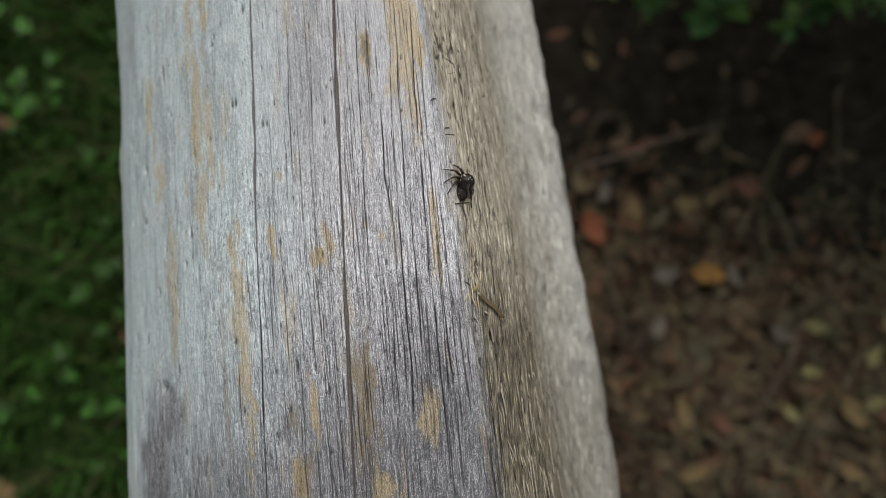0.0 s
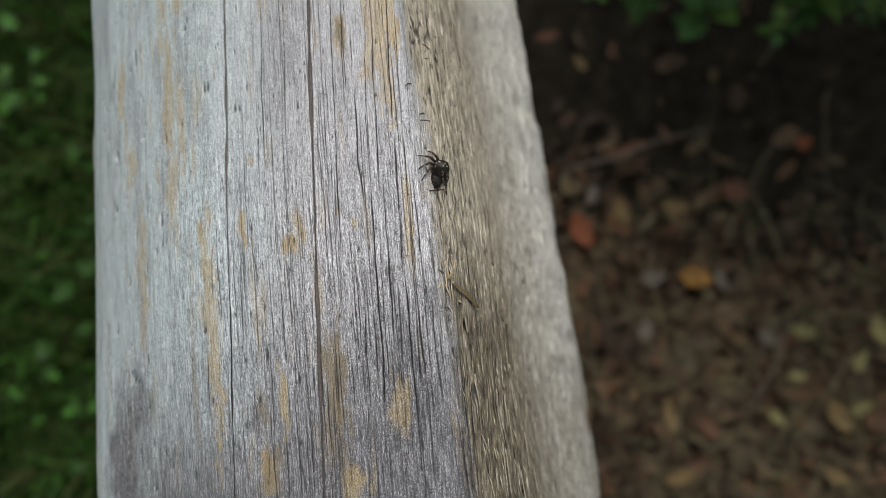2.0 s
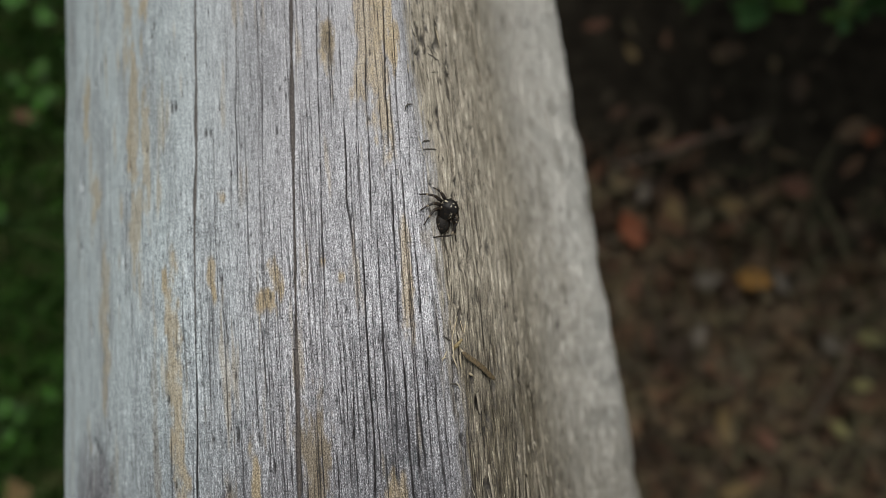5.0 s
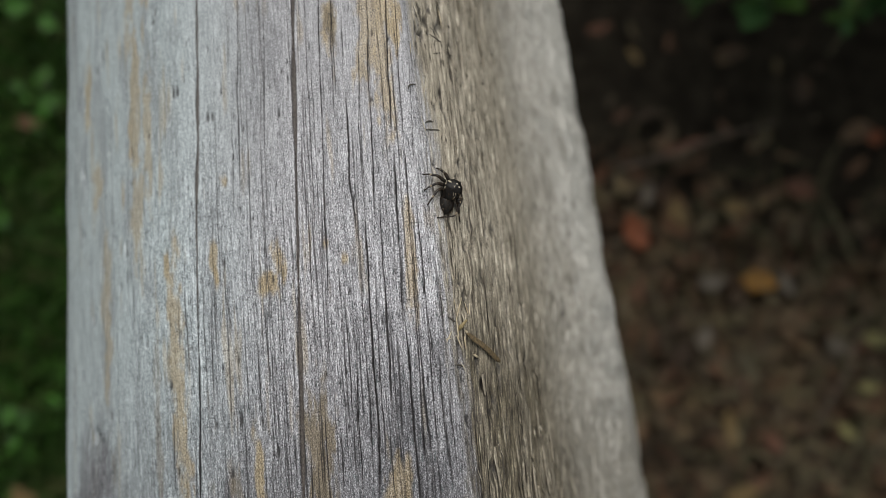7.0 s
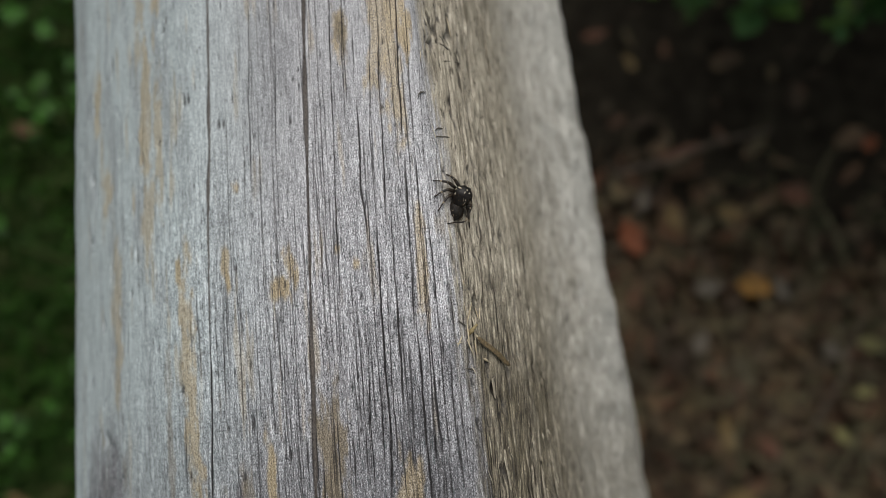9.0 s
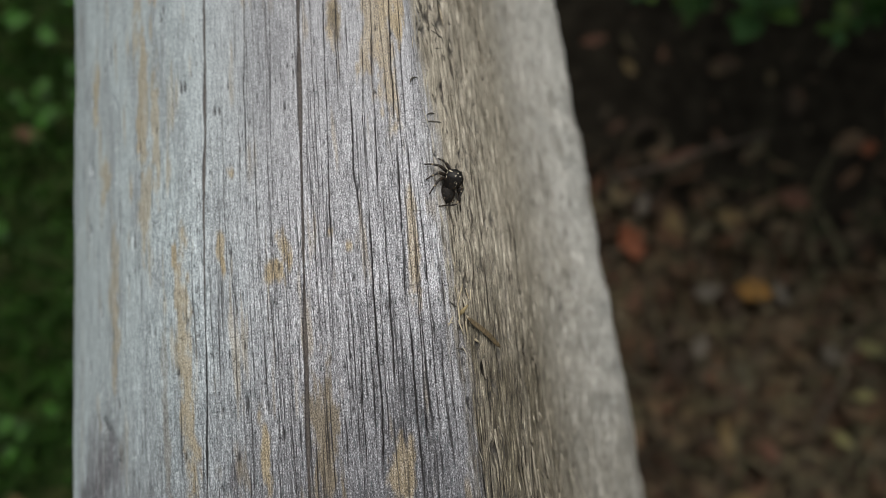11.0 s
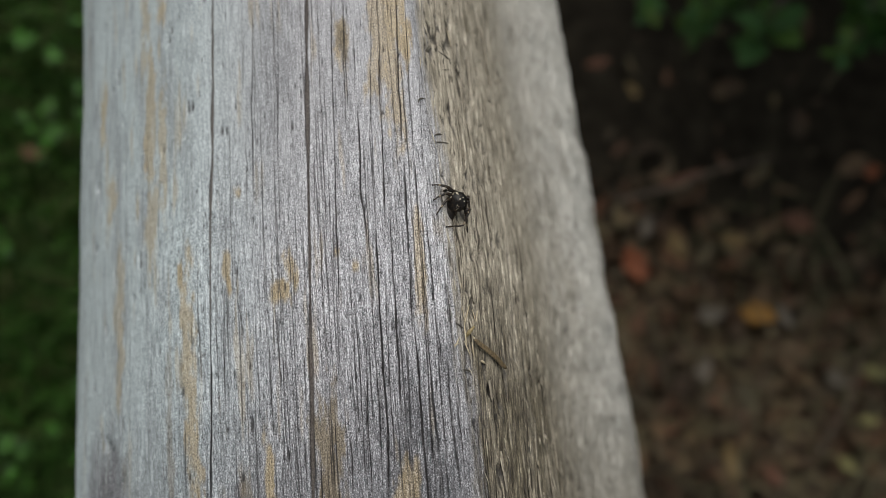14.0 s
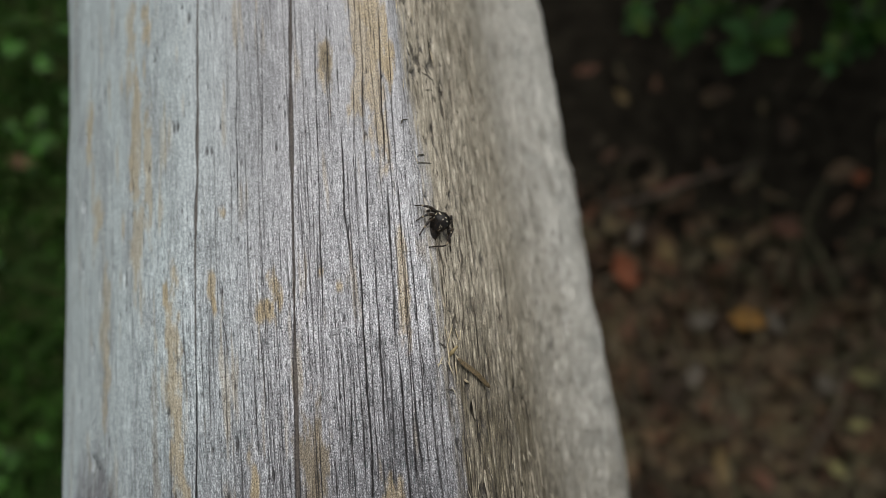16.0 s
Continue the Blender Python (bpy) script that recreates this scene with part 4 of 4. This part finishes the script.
fallen_leaf(0.300, 0.113, 20, 0.026, 0.011, PALE, "bleached pale leaf on the litter")
fallen_leaf(-0.285, 0.106, 40, 0.020, 0.011, RED_BROWN, "red-brown leaf lying in the grass")
fallen_leaf(-0.398, 0.329, 80, 0.026, 0.012, RED_BROWN, "red-brown leaf lying in the grass")
fallen_leaf(-0.401, -0.028, 20, 0.036, 0.022, OCHRE_LEAF, "dull ochre leaf lying in the grass")
fallen_leaf(0.155, 0.371, 100, 0.026, 0.010, RED_BROWN, "red-brown leaf beside the rail")
fallen_leaf(0.187, 0.342, 30, 0.020, 0.009, OCHRE_LEAF, "dull ochre leaf beside the rail")
twig([(0.16, 0.232, 0.03), (0.21, 0.240, 0.034), (0.26, 0.255, 0.032), (0.31, 0.262, 0.03)], 0.0018, "thin brown dead twig lying on the litter")
twig([(0.30, -0.02, 0.03), (0.34, 0.03, 0.034), (0.37, 0.09, 0.03)], 0.0014, "thin brown dead twig lying on the litter")
build_dry_grass()
build_grass()
build_weeds()
build_shrub(0.60, 0.66, 3, [(0.272, 0.338, 0.15), (0.277, 0.346, 0.165), (0.232, 0.363, 0.15), (0.224, 0.36, 0.14), (0.238, 0.372, 0.16), (0.191, 0.378, 0.15), (0.354, 0.327, 0.14), (0.36, 0.344, 0.15), (0.38, 0.346, 0.15), (0.387, 0.349, 0.17), (0.41, 0.339, 0.15), (0.418, 0.353, 0.16), (0.441, 0.335, 0.15), (0.258, 0.37, 0.15)])


def build_straw():
    """A bit of dry straw caught in the fibres beside the ridge, with a pale torn sheath at its upper end."""
    x0, y0, x1, y1 = 0.0059, 0.0313, 0.0108, 0.0268
    z0, z1 = rail_top(x0, y0) + 0.0012, rail_top(x1, y1) + 0.0026
    a, b = Vector((x0, y0, z0)), Vector((x1, y1, z1))
    root = new("straw_fragment")
    root.location = a
    d = b - a
    bm = bmesh.new()
    side = d.cross(Vector((0.30, 0.1, 0.95))).normalized()
    up = side.cross(d).normalized()
    steps = (0, 0.06, 0.2, 0.4, 0.6, 0.8, 0.93, 1.0)
    wide = (0.10, 0.30, 0.36, 0.38, 0.40, 0.38, 0.34, 0.20)
    rings = []
    for t, w in zip(steps, wide):
        c = d * t + up * (0.00030 * math.sin(math.pi * t)) + side * 0.00007 * math.sin(9 * t)
        w *= 0.00120 * (1 + 0.10 * math.sin(31 * t))
        rings.append([bm.verts.new(c + side * w * a + up * h) for a, h in ((-1, 0.0), (-0.75, 0.00010), (-0.15, 0.00006), (0.35, 0.00015), (0.8, 0.00008), (1, 0.0), (0.5, -0.00012), (-0.5, -0.00012))])
    for r0, r1 in zip(rings, rings[1:]):
        for k in range(8):
            bm.faces.new((r0[k], r0[(k + 1) % 8], r1[(k + 1) % 8], r1[k]))
    bm.faces.new(rings[0])
    bm.faces.new(list(reversed(rings[-1])))
    bmesh.ops.recalc_face_normals(bm, faces=bm.faces)
    part("stalk", bm, STRAW, root, "flat brown dry stalk")
    # pale fibres lying on the wood: from, to (across, along), thickness, in millimetres
    for xa, ya, xb, yb, r in ((5.5, 37.1, 4.4, 33.6, 0.11), (4.4, 33.7, 4.5, 30.0, 0.12), (6.9, 37.4, 6.3, 33.5, 0.10), (5.9, 36.4, 6.4, 33.8, 0.09), (4.2, 31.0, 5.0, 28.6, 0.11),
                              (3.5, 31.6, 2.6, 29.9, 0.10), (2.5, 30.3, 3.4, 30.6, 0.10), (5.6, 31.9, 6.1, 31.0, 0.20), (5.4, 30.9, 5.5, 28.6, 0.12), (6.6, 28.0, 7.3, 27.5, 0.22)):
        bm = bmesh.new()
        points = []
        for t in (0.0, 0.35, 0.7, 1.0):
            px, py = (xa + (xb - xa) * t) / 1000, (ya + (yb - ya) * t) / 1000
            points.append(Vector((px, py, rail_top(px, py) + (0.0003 + 0.0002 * math.sin(math.pi * t)))) - a)
        tube(bm, points, [r * k / 1000 for k in (0.5, 1.0, 0.9, 0.4)], 7)
        part("sheath", bm, STRAW_PALE, root, "pale torn straw fibre")
    bm = bmesh.new()
    tube(bm, [(-0.0015, 0.0004, 0.0003), (-0.0009, 0.0010, 0.0008), (0.0001, 0.0020, 0.0010)], [0.00020, 0.00036, 0.00016], 8)
    part("husk", bm, HUSK, root, "short olive-tan husk at the end")
    bm = bmesh.new()
    tube(bm, [(-0.0024, -0.0020, 0.0001), (-0.0018, -0.0016, 0.0004), (-0.0010, -0.0008, 0.0005)], [0.00005, 0.00013, 0.00006], 6)
    part("sliver", bm, DARK_FIBRE, root, "dark splinter beside the stalk")
    return tagged(root, "short broken piece of dry straw caught on the rail", "straw")


straw = build_straw()


def build_fibres():
    """Loose fibres and splinters that lift off the broken flank; they belong to the rail."""
    rng = random.Random(21)
    for k in range(200):
        y = rng.uniform(-0.012, 0.115) if k < 130 else rng.uniform(-0.008, 0.045)
        x = 0.0038 + 0.024 * rng.random() ** 1.7 - 0.065 * (y - 0.03)
        long, r = rng.uniform(0.0015, 0.0050), rng.uniform(0.00006, 0.00013)
        if k >= 130:
            x, long, r = rng.uniform(0.0065, 0.0165) - 0.065 * (y - 0.03), rng.uniform(0.0008, 0.0030), rng.uniform(0.00008, 0.00015)
        lean = rng.gauss(0.05, 0.12)
        p = Vector((x, y, rail_top(x, y)))
        q = Vector((x + lean * long, y - long, rail_top(x + lean * long, y - long)))
        out = Vector((0.75, 0, 0.66)) * rng.uniform(0.0001, 0.00035)
        bm = bmesh.new()
        tube(bm, [p - out * 0.2, p.lerp(q, 0.5) + out * 0.6, q + out], [r * 0.2, r, r * 0.15], 5)
        chance = rng.random()
        part("splinter", bm, DARK_FIBRE if chance < 0.3 else STRAW_PALE if chance > 0.93 else FIBRE, rail)
    # flat strips of torn wood, each a little proud of the flank
    for k in range(70):
        y = rng.uniform(-0.012, 0.105)
        x = rng.uniform(0.0065, 0.021) - 0.065 * (y - 0.03)
        long, wide, lean = rng.uniform(0.004, 0.011), rng.uniform(0.00022, 0.00050), rng.gauss(0.0, 0.03)
        p = Vector((x, y, rail_top(x, y)))
        bm = bmesh.new()
        rings = []
        for t, w in ((0.0, 0.4), (0.25, 1.0), (0.6, 0.85), (0.9, 0.7), (1.0, 0.15)):
            cx, cy = x + lean * long * t, y - long * t
            e = 0.0004
            slope = Vector((2 * e, 0, rail_top(cx + e, cy) - rail_top(cx - e, cy))).normalized()
            out = Vector((-slope.z, 0, slope.x))
            c = Vector((cx, cy, rail_top(cx, cy))) + out * (0.00004 + 0.00016 * t)
            rings.append([bm.verts.new(c + slope * wide * w * a + out * b) for a, b in ((-1, 0), (-0.6, 0.00012), (0.6, 0.00010), (1, 0), (0, -0.00025))])
        for r0, r1 in zip(rings, rings[1:]):
            for i in range(5):
                bm.faces.new((r0[i], r0[(i + 1) % 5], r1[(i + 1) % 5], r1[i]))
        bm.faces.new(rings[0])
        bm.faces.new(list(reversed(rings[-1])))
        bmesh.ops.recalc_face_normals(bm, faces=bm.faces)
        part("splinter", bm, STRIP, rail)


build_fibres()


def speck(x, y, length, turn, curl):
    """A tiny dark curl of bark or soot on the wood."""
    bm = bmesh.new()
    z = rail_top(x, y)
    points = []
    for t in (-0.5, -0.2, 0.1, 0.35, 0.5):
        px, py = t * length, curl * length * (0.25 - t * t)
        c, sn = math.cos(radians(turn)), math.sin(radians(turn))
        wx, wy = c * px - sn * py, sn * px + c * py
        points.append((wx, wy, rail_top(x + wx, y + wy) - z + 0.00018))
    tube(bm, points, [0.00004, 0.00012, 0.00017, 0.00012, 0.00003], 7)
    me = bpy.data.meshes.new("bark_crumb")
    bm.to_mesh(me)
    bm.free()
    me.materials.append(DARK_FIBRE)
    me.shade_smooth()
    ob = new("bark_crumb", me)
    ob.location = (x, y, z)
    return tagged(ob, "tiny dark curl of bark stuck on the rail", "bark crumb", "crumbs on the rail")


for crumb in (
    (0.0114, 0.0422, 0.0030, -62, 0.15), (0.0123, 0.0796, 0.0026, -12, 0.3), (0.0050, 0.0822, 0.0026, -20, 0.15), (0.0044, 0.0832, 0.0022, -70, 0.3),
    (0.0026, 0.0660, 0.0016, 30, 0.6), (0.0033, 0.0649, 0.0030, 14, 0.1), (0.0003, 0.0714, 0.0017, 45, 1.0), (0.0155, 0.0473, 0.0026, -12, 0.3),
    (0.0094, 0.0394, 0.0015, 40, 0.6), (0.0106, 0.0734, 0.0016, -50, 0.3), (0.0072, 0.0860, 0.0024, -60, 0.3), (0.0023, 0.0861, 0.0036, -80, 0.1),
    (0.0058, 0.0800, 0.0036, 25, 0.1), (0.0080, 0.0696, 0.0018, 60, 0.3), (0.0140, 0.0190, 0.0016, -20, 0.4),
    (0.0042, 0.0262, 0.0014, -15, 0.5), (0.0073, 0.0268, 0.0015, 60, 0.4), (0.0157, 0.0270, 0.0018, 20, 0.4), (0.0105, 0.0252, 0.0015, -60, 0.3), (0.0036, 0.0335, 0.0014, -35, 0.2)):
    speck(*crumb)



# ---- the jumping spider on the ridge ----
CHITIN = simple("dark_spider_cuticle", (0.0015, 0.0012, 0.001), (0.010, 0.007, 0.005), 2600, 0.34, 0.00010, Specular_IOR_Level=0.22)
HAIRY = simple("brown_black_spider_hair", (0.003, 0.0025, 0.002), (0.020, 0.016, 0.013), 3200, 0.5, 0.00006, Specular_IOR_Level=0.18)
LEG = simple("banded_spider_leg", (0.003, 0.002, 0.0015), (0.024, 0.015, 0.010), 2300, 0.42, Specular_IOR_Level=0.35)
WHITE_HAIR = simple("white_hair_mark", (0.34, 0.28, 0.19), (0.66, 0.58, 0.45), 3000, 0.6)
TAN_HAIR = simple("tan_leg_hair", (0.05, 0.035, 0.022), (0.40, 0.32, 0.22), 3000, 0.6)
BROWN_HAIR = simple("brown_spider_hair", (0.006, 0.004, 0.003), (0.06, 0.040, 0.024), 3400, 0.7, Specular_IOR_Level=0.1)
EYE_GLASS = simple("black_eye", (0.004, 0.004, 0.005), (0.008, 0.008, 0.010), 900, 0.06)
SPIDER_X, SPIDER_Y = 0.0045, 0.0530


def build_spider():
    base = rail_top(SPIDER_X, SPIDER_Y)
    root = new("jumping_spider")
    root.location = (SPIDER_X, SPIDER_Y, base)
    mm = 0.001

    def at(dx, dy, dz):
        return Vector((dx * mm, dy * mm, dz * mm))

    def foot(dx, dy):
        x, y = SPIDER_X + dx * mm, SPIDER_Y + dy * mm
        return Vector((dx * mm, dy * mm, rail_top(x, y) - base + 0.00012))

    def bent(points, radii):
        """A smooth curve through the joints of a leg, three steps to each piece."""
        p, r = [], []
        for i in range(len(points) - 1):
            a, b, c, d = points[max(i - 1, 0)], points[i], points[i + 1], points[min(i + 2, len(points) - 1)]
            for t in (0, 1 / 3, 2 / 3):
                p.append(0.5 * (2 * b + (c - a) * t + (2 * a - 5 * b + 4 * c - d) * t * t + (3 * b - a - 3 * c + d) * t ** 3))
                r.append(radii[i] * (1 - t) + radii[i + 1] * t)
        return p + [points[-1]], r + [radii[-1]]

    heading = Vector((0.52, 0.80, 0.18)).normalized()
    turn = heading.to_track_quat("Y", "Z")
    head_c = at(0.75, 1.15, 1.80)
    bm = bmesh.new()
    blob(bm, head_c, (1.62 * mm, 2.05 * mm, 1.20 * mm), turn, 24, 16)
    for v in bm.verts:      # a high, square brow and a sloping rear
        q = turn.inverted() @ (v.co - head_c)
        if q.y > 0.2 * mm:
            q.x *= 1.12
            q.z += 0.12 * mm
        if q.y < -0.5 * mm:
            q.z -= 0.25 * mm * (-q.y / mm - 0.5)
            q.x *= 0.85
        v.co = head_c + turn @ q
    head = part("cephalothorax", bm, CHITIN, root, "glossy black-brown head with pale hair marks")

    def on_head(x, y, z):
        return head_c + turn @ Vector((x * mm, y * mm, z * mm))

    for x, y, z, r in ((-0.34, 1.50, 0.30, 0.36), (0.34, 1.50, 0.30, 0.36), (-0.95, 1.22, 0.45, 0.22), (0.95, 1.22, 0.45, 0.22), (-1.12, 0.05, 0.72, 0.17), (1.12, 0.05, 0.72, 0.17)):
        bm = bmesh.new()
        blob(bm, on_head(x, y, z), (r * mm,) * 3, None, 14, 10)
        part("eye", bm, EYE_GLASS, head, "round glossy black eye")
    for x, y, z, a, b in ((-0.80, 1.30, 0.95, 0.34, 0.13), (-1.28, 0.70, 0.80, 0.07, 0.42), (0.42, 1.50, 0.94, 0.15, 0.08), (0.95, 1.18, 0.86, 0.15, 0.10),
                          (1.38, 0.55, 0.66, 0.08, 0.30), (-0.55, 0.35, 1.14, 0.06, 0.30), (-1.05, 0.15, 0.98, 0.12, 0.20), (0.30, 0.95, 1.22, 0.07, 0.18)):
        bm = bmesh.new()
        blob(bm, on_head(x, y, z), (a * mm, b * mm, 0.08 * mm), turn, 12, 8)
        part("hair_mark", bm, WHITE_HAIR, head, "small patch of white hair")
    rng = random.Random(17)
    for _ in range(15):      # brown hair in tufts over the head
        a, b = rng.uniform(-1.1, 1.1), rng.uniform(-1.3, 1.3)
        up = 1.12 * math.sqrt(max(0.04, 1 - (a / 1.65) ** 2 - (b / 1.95) ** 2)) + (0.10 if b > 0.2 else 0.0)
        if b < -0.5:
            up -= 0.25 * (-b - 0.5)
        bm = bmesh.new()
        blob(bm, on_head(a, b, up), (rng.uniform(0.06, 0.16) * mm, rng.uniform(0.14, 0.30) * mm, 0.07 * mm), turn, 10, 6)
        part("hair_tuft", bm, BROWN_HAIR, head, "tuft of brown hair")
    for sgn in (-1, 1):
        bm = bmesh.new()
        tube(bm, [on_head(sgn * 0.45, 1.2, -0.35), on_head(sgn * 0.62, 1.75, -0.35), on_head(sgn * 0.5, 1.95, -0.85), on_head(sgn * 0.42, 1.8, -1.2)], [0.2 * mm, 0.22 * mm, 0.2 * mm, 0.1 * mm], 8)
        part("pedipalp", bm, LEG, root, "short hairy feeler")
        bm = bmesh.new()
        tube(bm, [on_head(sgn * 0.25, 1.2, -0.4), on_head(sgn * 0.28, 1.35, -0.8), on_head(sgn * 0.2, 1.3, -1.15)], [0.24 * mm, 0.22 * mm, 0.08 * mm], 8)
        part("jaw", bm, CHITIN, root)
    tail = Vector((0.25, 0.95, 0.12))
    tail_turn = tail.normalized().to_track_quat("Y", "Z")
    tail_c = at(-0.45, -0.8, 1.05)
    bm = bmesh.new()
    blob(bm, tail_c, (1.48 * mm, 1.80 * mm, 1.05 * mm), tail_turn, 24, 18)
    for v in bm.verts:
        q = tail_turn.inverted() @ (v.co - tail_c)
        if q.y < 0:
            q.x *= 1 - 0.34 * (q.y / (1.75 * mm)) ** 2
            q.z *= 1 - 0.25 * (q.y / (1.75 * mm)) ** 2
        v.co = tail_c + tail_turn @ q + Vector([0.03 * mm * noise.noise(v.co * 4000 + Vector((k, 0, 0))) for k in range(3)])
    abdomen = part("abdomen", bm, HAIRY, root, "oval grey-brown hairy abdomen")
    for y, w in ((0.75, 0.75), (0.0, 0.85), (-0.75, 0.6)):
        for sgn in (-1, 1):
            bm = bmesh.new()
            q = Vector((sgn * w * 0.55 * mm, y * mm, 1.05 * mm * math.sqrt(max(0.05, 1 - (y / 1.95) ** 2 - (w * 0.48) ** 2))))
            blob(bm, tail_c + tail_turn @ q, (0.26 * mm, 0.06 * mm, 0.06 * mm), tail_turn, 10, 6)
            part("abdomen_stripe", bm, LEG, abdomen, "short brown slanting hair stripe")
    for body, centre, way, size, dark in ((head, head_c, turn, (1.62, 2.05, 1.25), False), (abdomen, tail_c, tail_turn, (1.43, 1.75, 1.05), True)):
        for pale in (False, True):      # a coat of short hairs, most of them dark
            bm = bmesh.new()
            for _ in range(80 if not pale else 5 if dark else 10):
                a, b = rng.uniform(0, math.tau), rng.uniform(0.05, 1.0)
                flat = math.sqrt(1 - b * b)
                n = Vector((flat * math.cos(a), flat * math.sin(a), b))
                p = Vector((n.x * size[0], n.y * size[1], n.z * size[2])) * mm * 0.96
                lie = Vector((rng.gauss(0, 0.25), -1.0, 0.25)) + n * rng.uniform(0.3, 0.9)
                q = p + lie.normalized() * rng.uniform(0.35, 0.75) * mm
                tube(bm, [centre + way @ p, centre + way @ p.lerp(q, 0.5), centre + way @ q], [0.040 * mm, 0.032 * mm, 0.008 * mm], 4)
            part("hair_coat", bm, (TAN_HAIR if dark else WHITE_HAIR) if pale else BROWN_HAIR, body, "scattered pale hairs" if pale else "short brown hairs")
    bm = bmesh.new()
    tube(bm, [head_c.lerp(tail_c, 0.42), head_c.lerp(tail_c, 0.6)], [0.35 * mm, 0.35 * mm], 8)
    part("waist", bm, CHITIN, root)
    legs = {}
    # hip on the head, knee lift, foot (across, along)
    for name, hip, f, lift in (
            ("front_left", (-0.85, 1.2), (-1.25, 5.3), 0.9), ("second_left", (-1.05, 0.85), (-3.45, 3.8), 1.0), ("third_left", (-1.15, 0.45), (-3.45, 1.2), 1.0),
            ("hind_left", (-1.15, 0.0), (-3.1, -1.15), 1.2), ("front_right", (0.9, 1.1), (2.5, 2.2), 0.9), ("second_right", (1.1, 0.6), (2.6, 0.4), 1.0),
            ("third_right", (1.1, -0.2), (1.75, -3.9), 0.8), ("hind_right", (1.0, -0.7), (-1.75, -3.15), 1.5)):
        h0 = on_head(hip[0], hip[1], -0.45)
        f0 = foot(*f)
        if name == "hind_right":
            k1, k2 = at(2.25, -0.5, 1.7), at(1.0, -2.75, 1.3)
        else:
            k1 = h0.lerp(f0, 0.40) + at(0, 0.45, lift)
            k2 = h0.lerp(f0, 0.75) + at(0, 0.30, lift * 0.45)
        bm = bmesh.new()
        path, thick = bent([Vector(), (k1 - h0) * 0.55 + at(0, 0, 0.15), k1 - h0, (k1 - h0).lerp(k2 - h0, 0.5) + at(0, 0, 0.08), k2 - h0, (k2 - h0).lerp(f0 - h0, 0.6), f0 - h0],
                           [0.26, 0.32, 0.23, 0.21, 0.15, 0.11, 0.08])
        tube(bm, path, [r * mm for r in thick], 9)
        leg = part("leg", bm, LEG, root, "short hairy brown and black leg")
        leg.location = h0
        # pale blob in place of the glint on each knee
        bm = bmesh.new()
        blob(bm, (k1 - h0).lerp(k2 - h0, 0.12) + at(0, 0, 0.12), (0.16 * mm, 0.20 * mm, 0.16 * mm), None, 10, 8)
        part("knee", bm, TAN_HAIR, leg, "pale blob painted as the glint on the knee")
        for i, grow in ((4, 1.06), (10, 1.07), (15, 1.10)):
            bm = bmesh.new()
            tube(bm, path[i:i + 3], [thick[i] * grow * mm * 0.9, thick[i + 1] * grow * mm, thick[i + 2] * grow * mm * 0.9], 9)
            part("leg_band", bm, TAN_HAIR if i == 10 else BROWN_HAIR, leg, "pale hair band round the leg" if i == 10 else "brown hair band round the leg")
        bm = bmesh.new()
        blob(bm, f0 - h0, (0.15 * mm, 0.15 * mm, 0.10 * mm), None, 10, 8)
        part("foot", bm, CHITIN, leg)
        legs[name] = leg
    tagged(root, "small dark jumping spider with white marks clinging to the rail", "spider")
    return root, legs


spider, spider_legs = build_spider()
cam.data.dof.use_dof = True
cam.data.dof.focus_object = straw
cam.data.dof.aperture_fstop = 13.0


def motions():
    """The spider sits still, then turns a little and draws in its front leg."""
    for ob in spider.children:
        if ob.name.split(".")[0] != "leg":
            walk(ob, [(0.0, pose(0, 0, 0)), (12.1, pose(0, 0, 0)), (12.4, pose(0, 0, 0, 0, 0, -12)), (12.6, pose(-0.0009, 0.0001, 0, 0, 0, -17)), (16.0, pose(-0.0009, 0.0001, 0, 0, 0, -17))])
    leg = spider_legs["front_left"]
    q = leg.location.copy()
    walk(leg, [(0.0, pose(*q)), (12.35, pose(*q)), (12.5, pose(*q, 0, 0, 44)), (16.0, pose(*q, 0, 0, 46))])


motions()
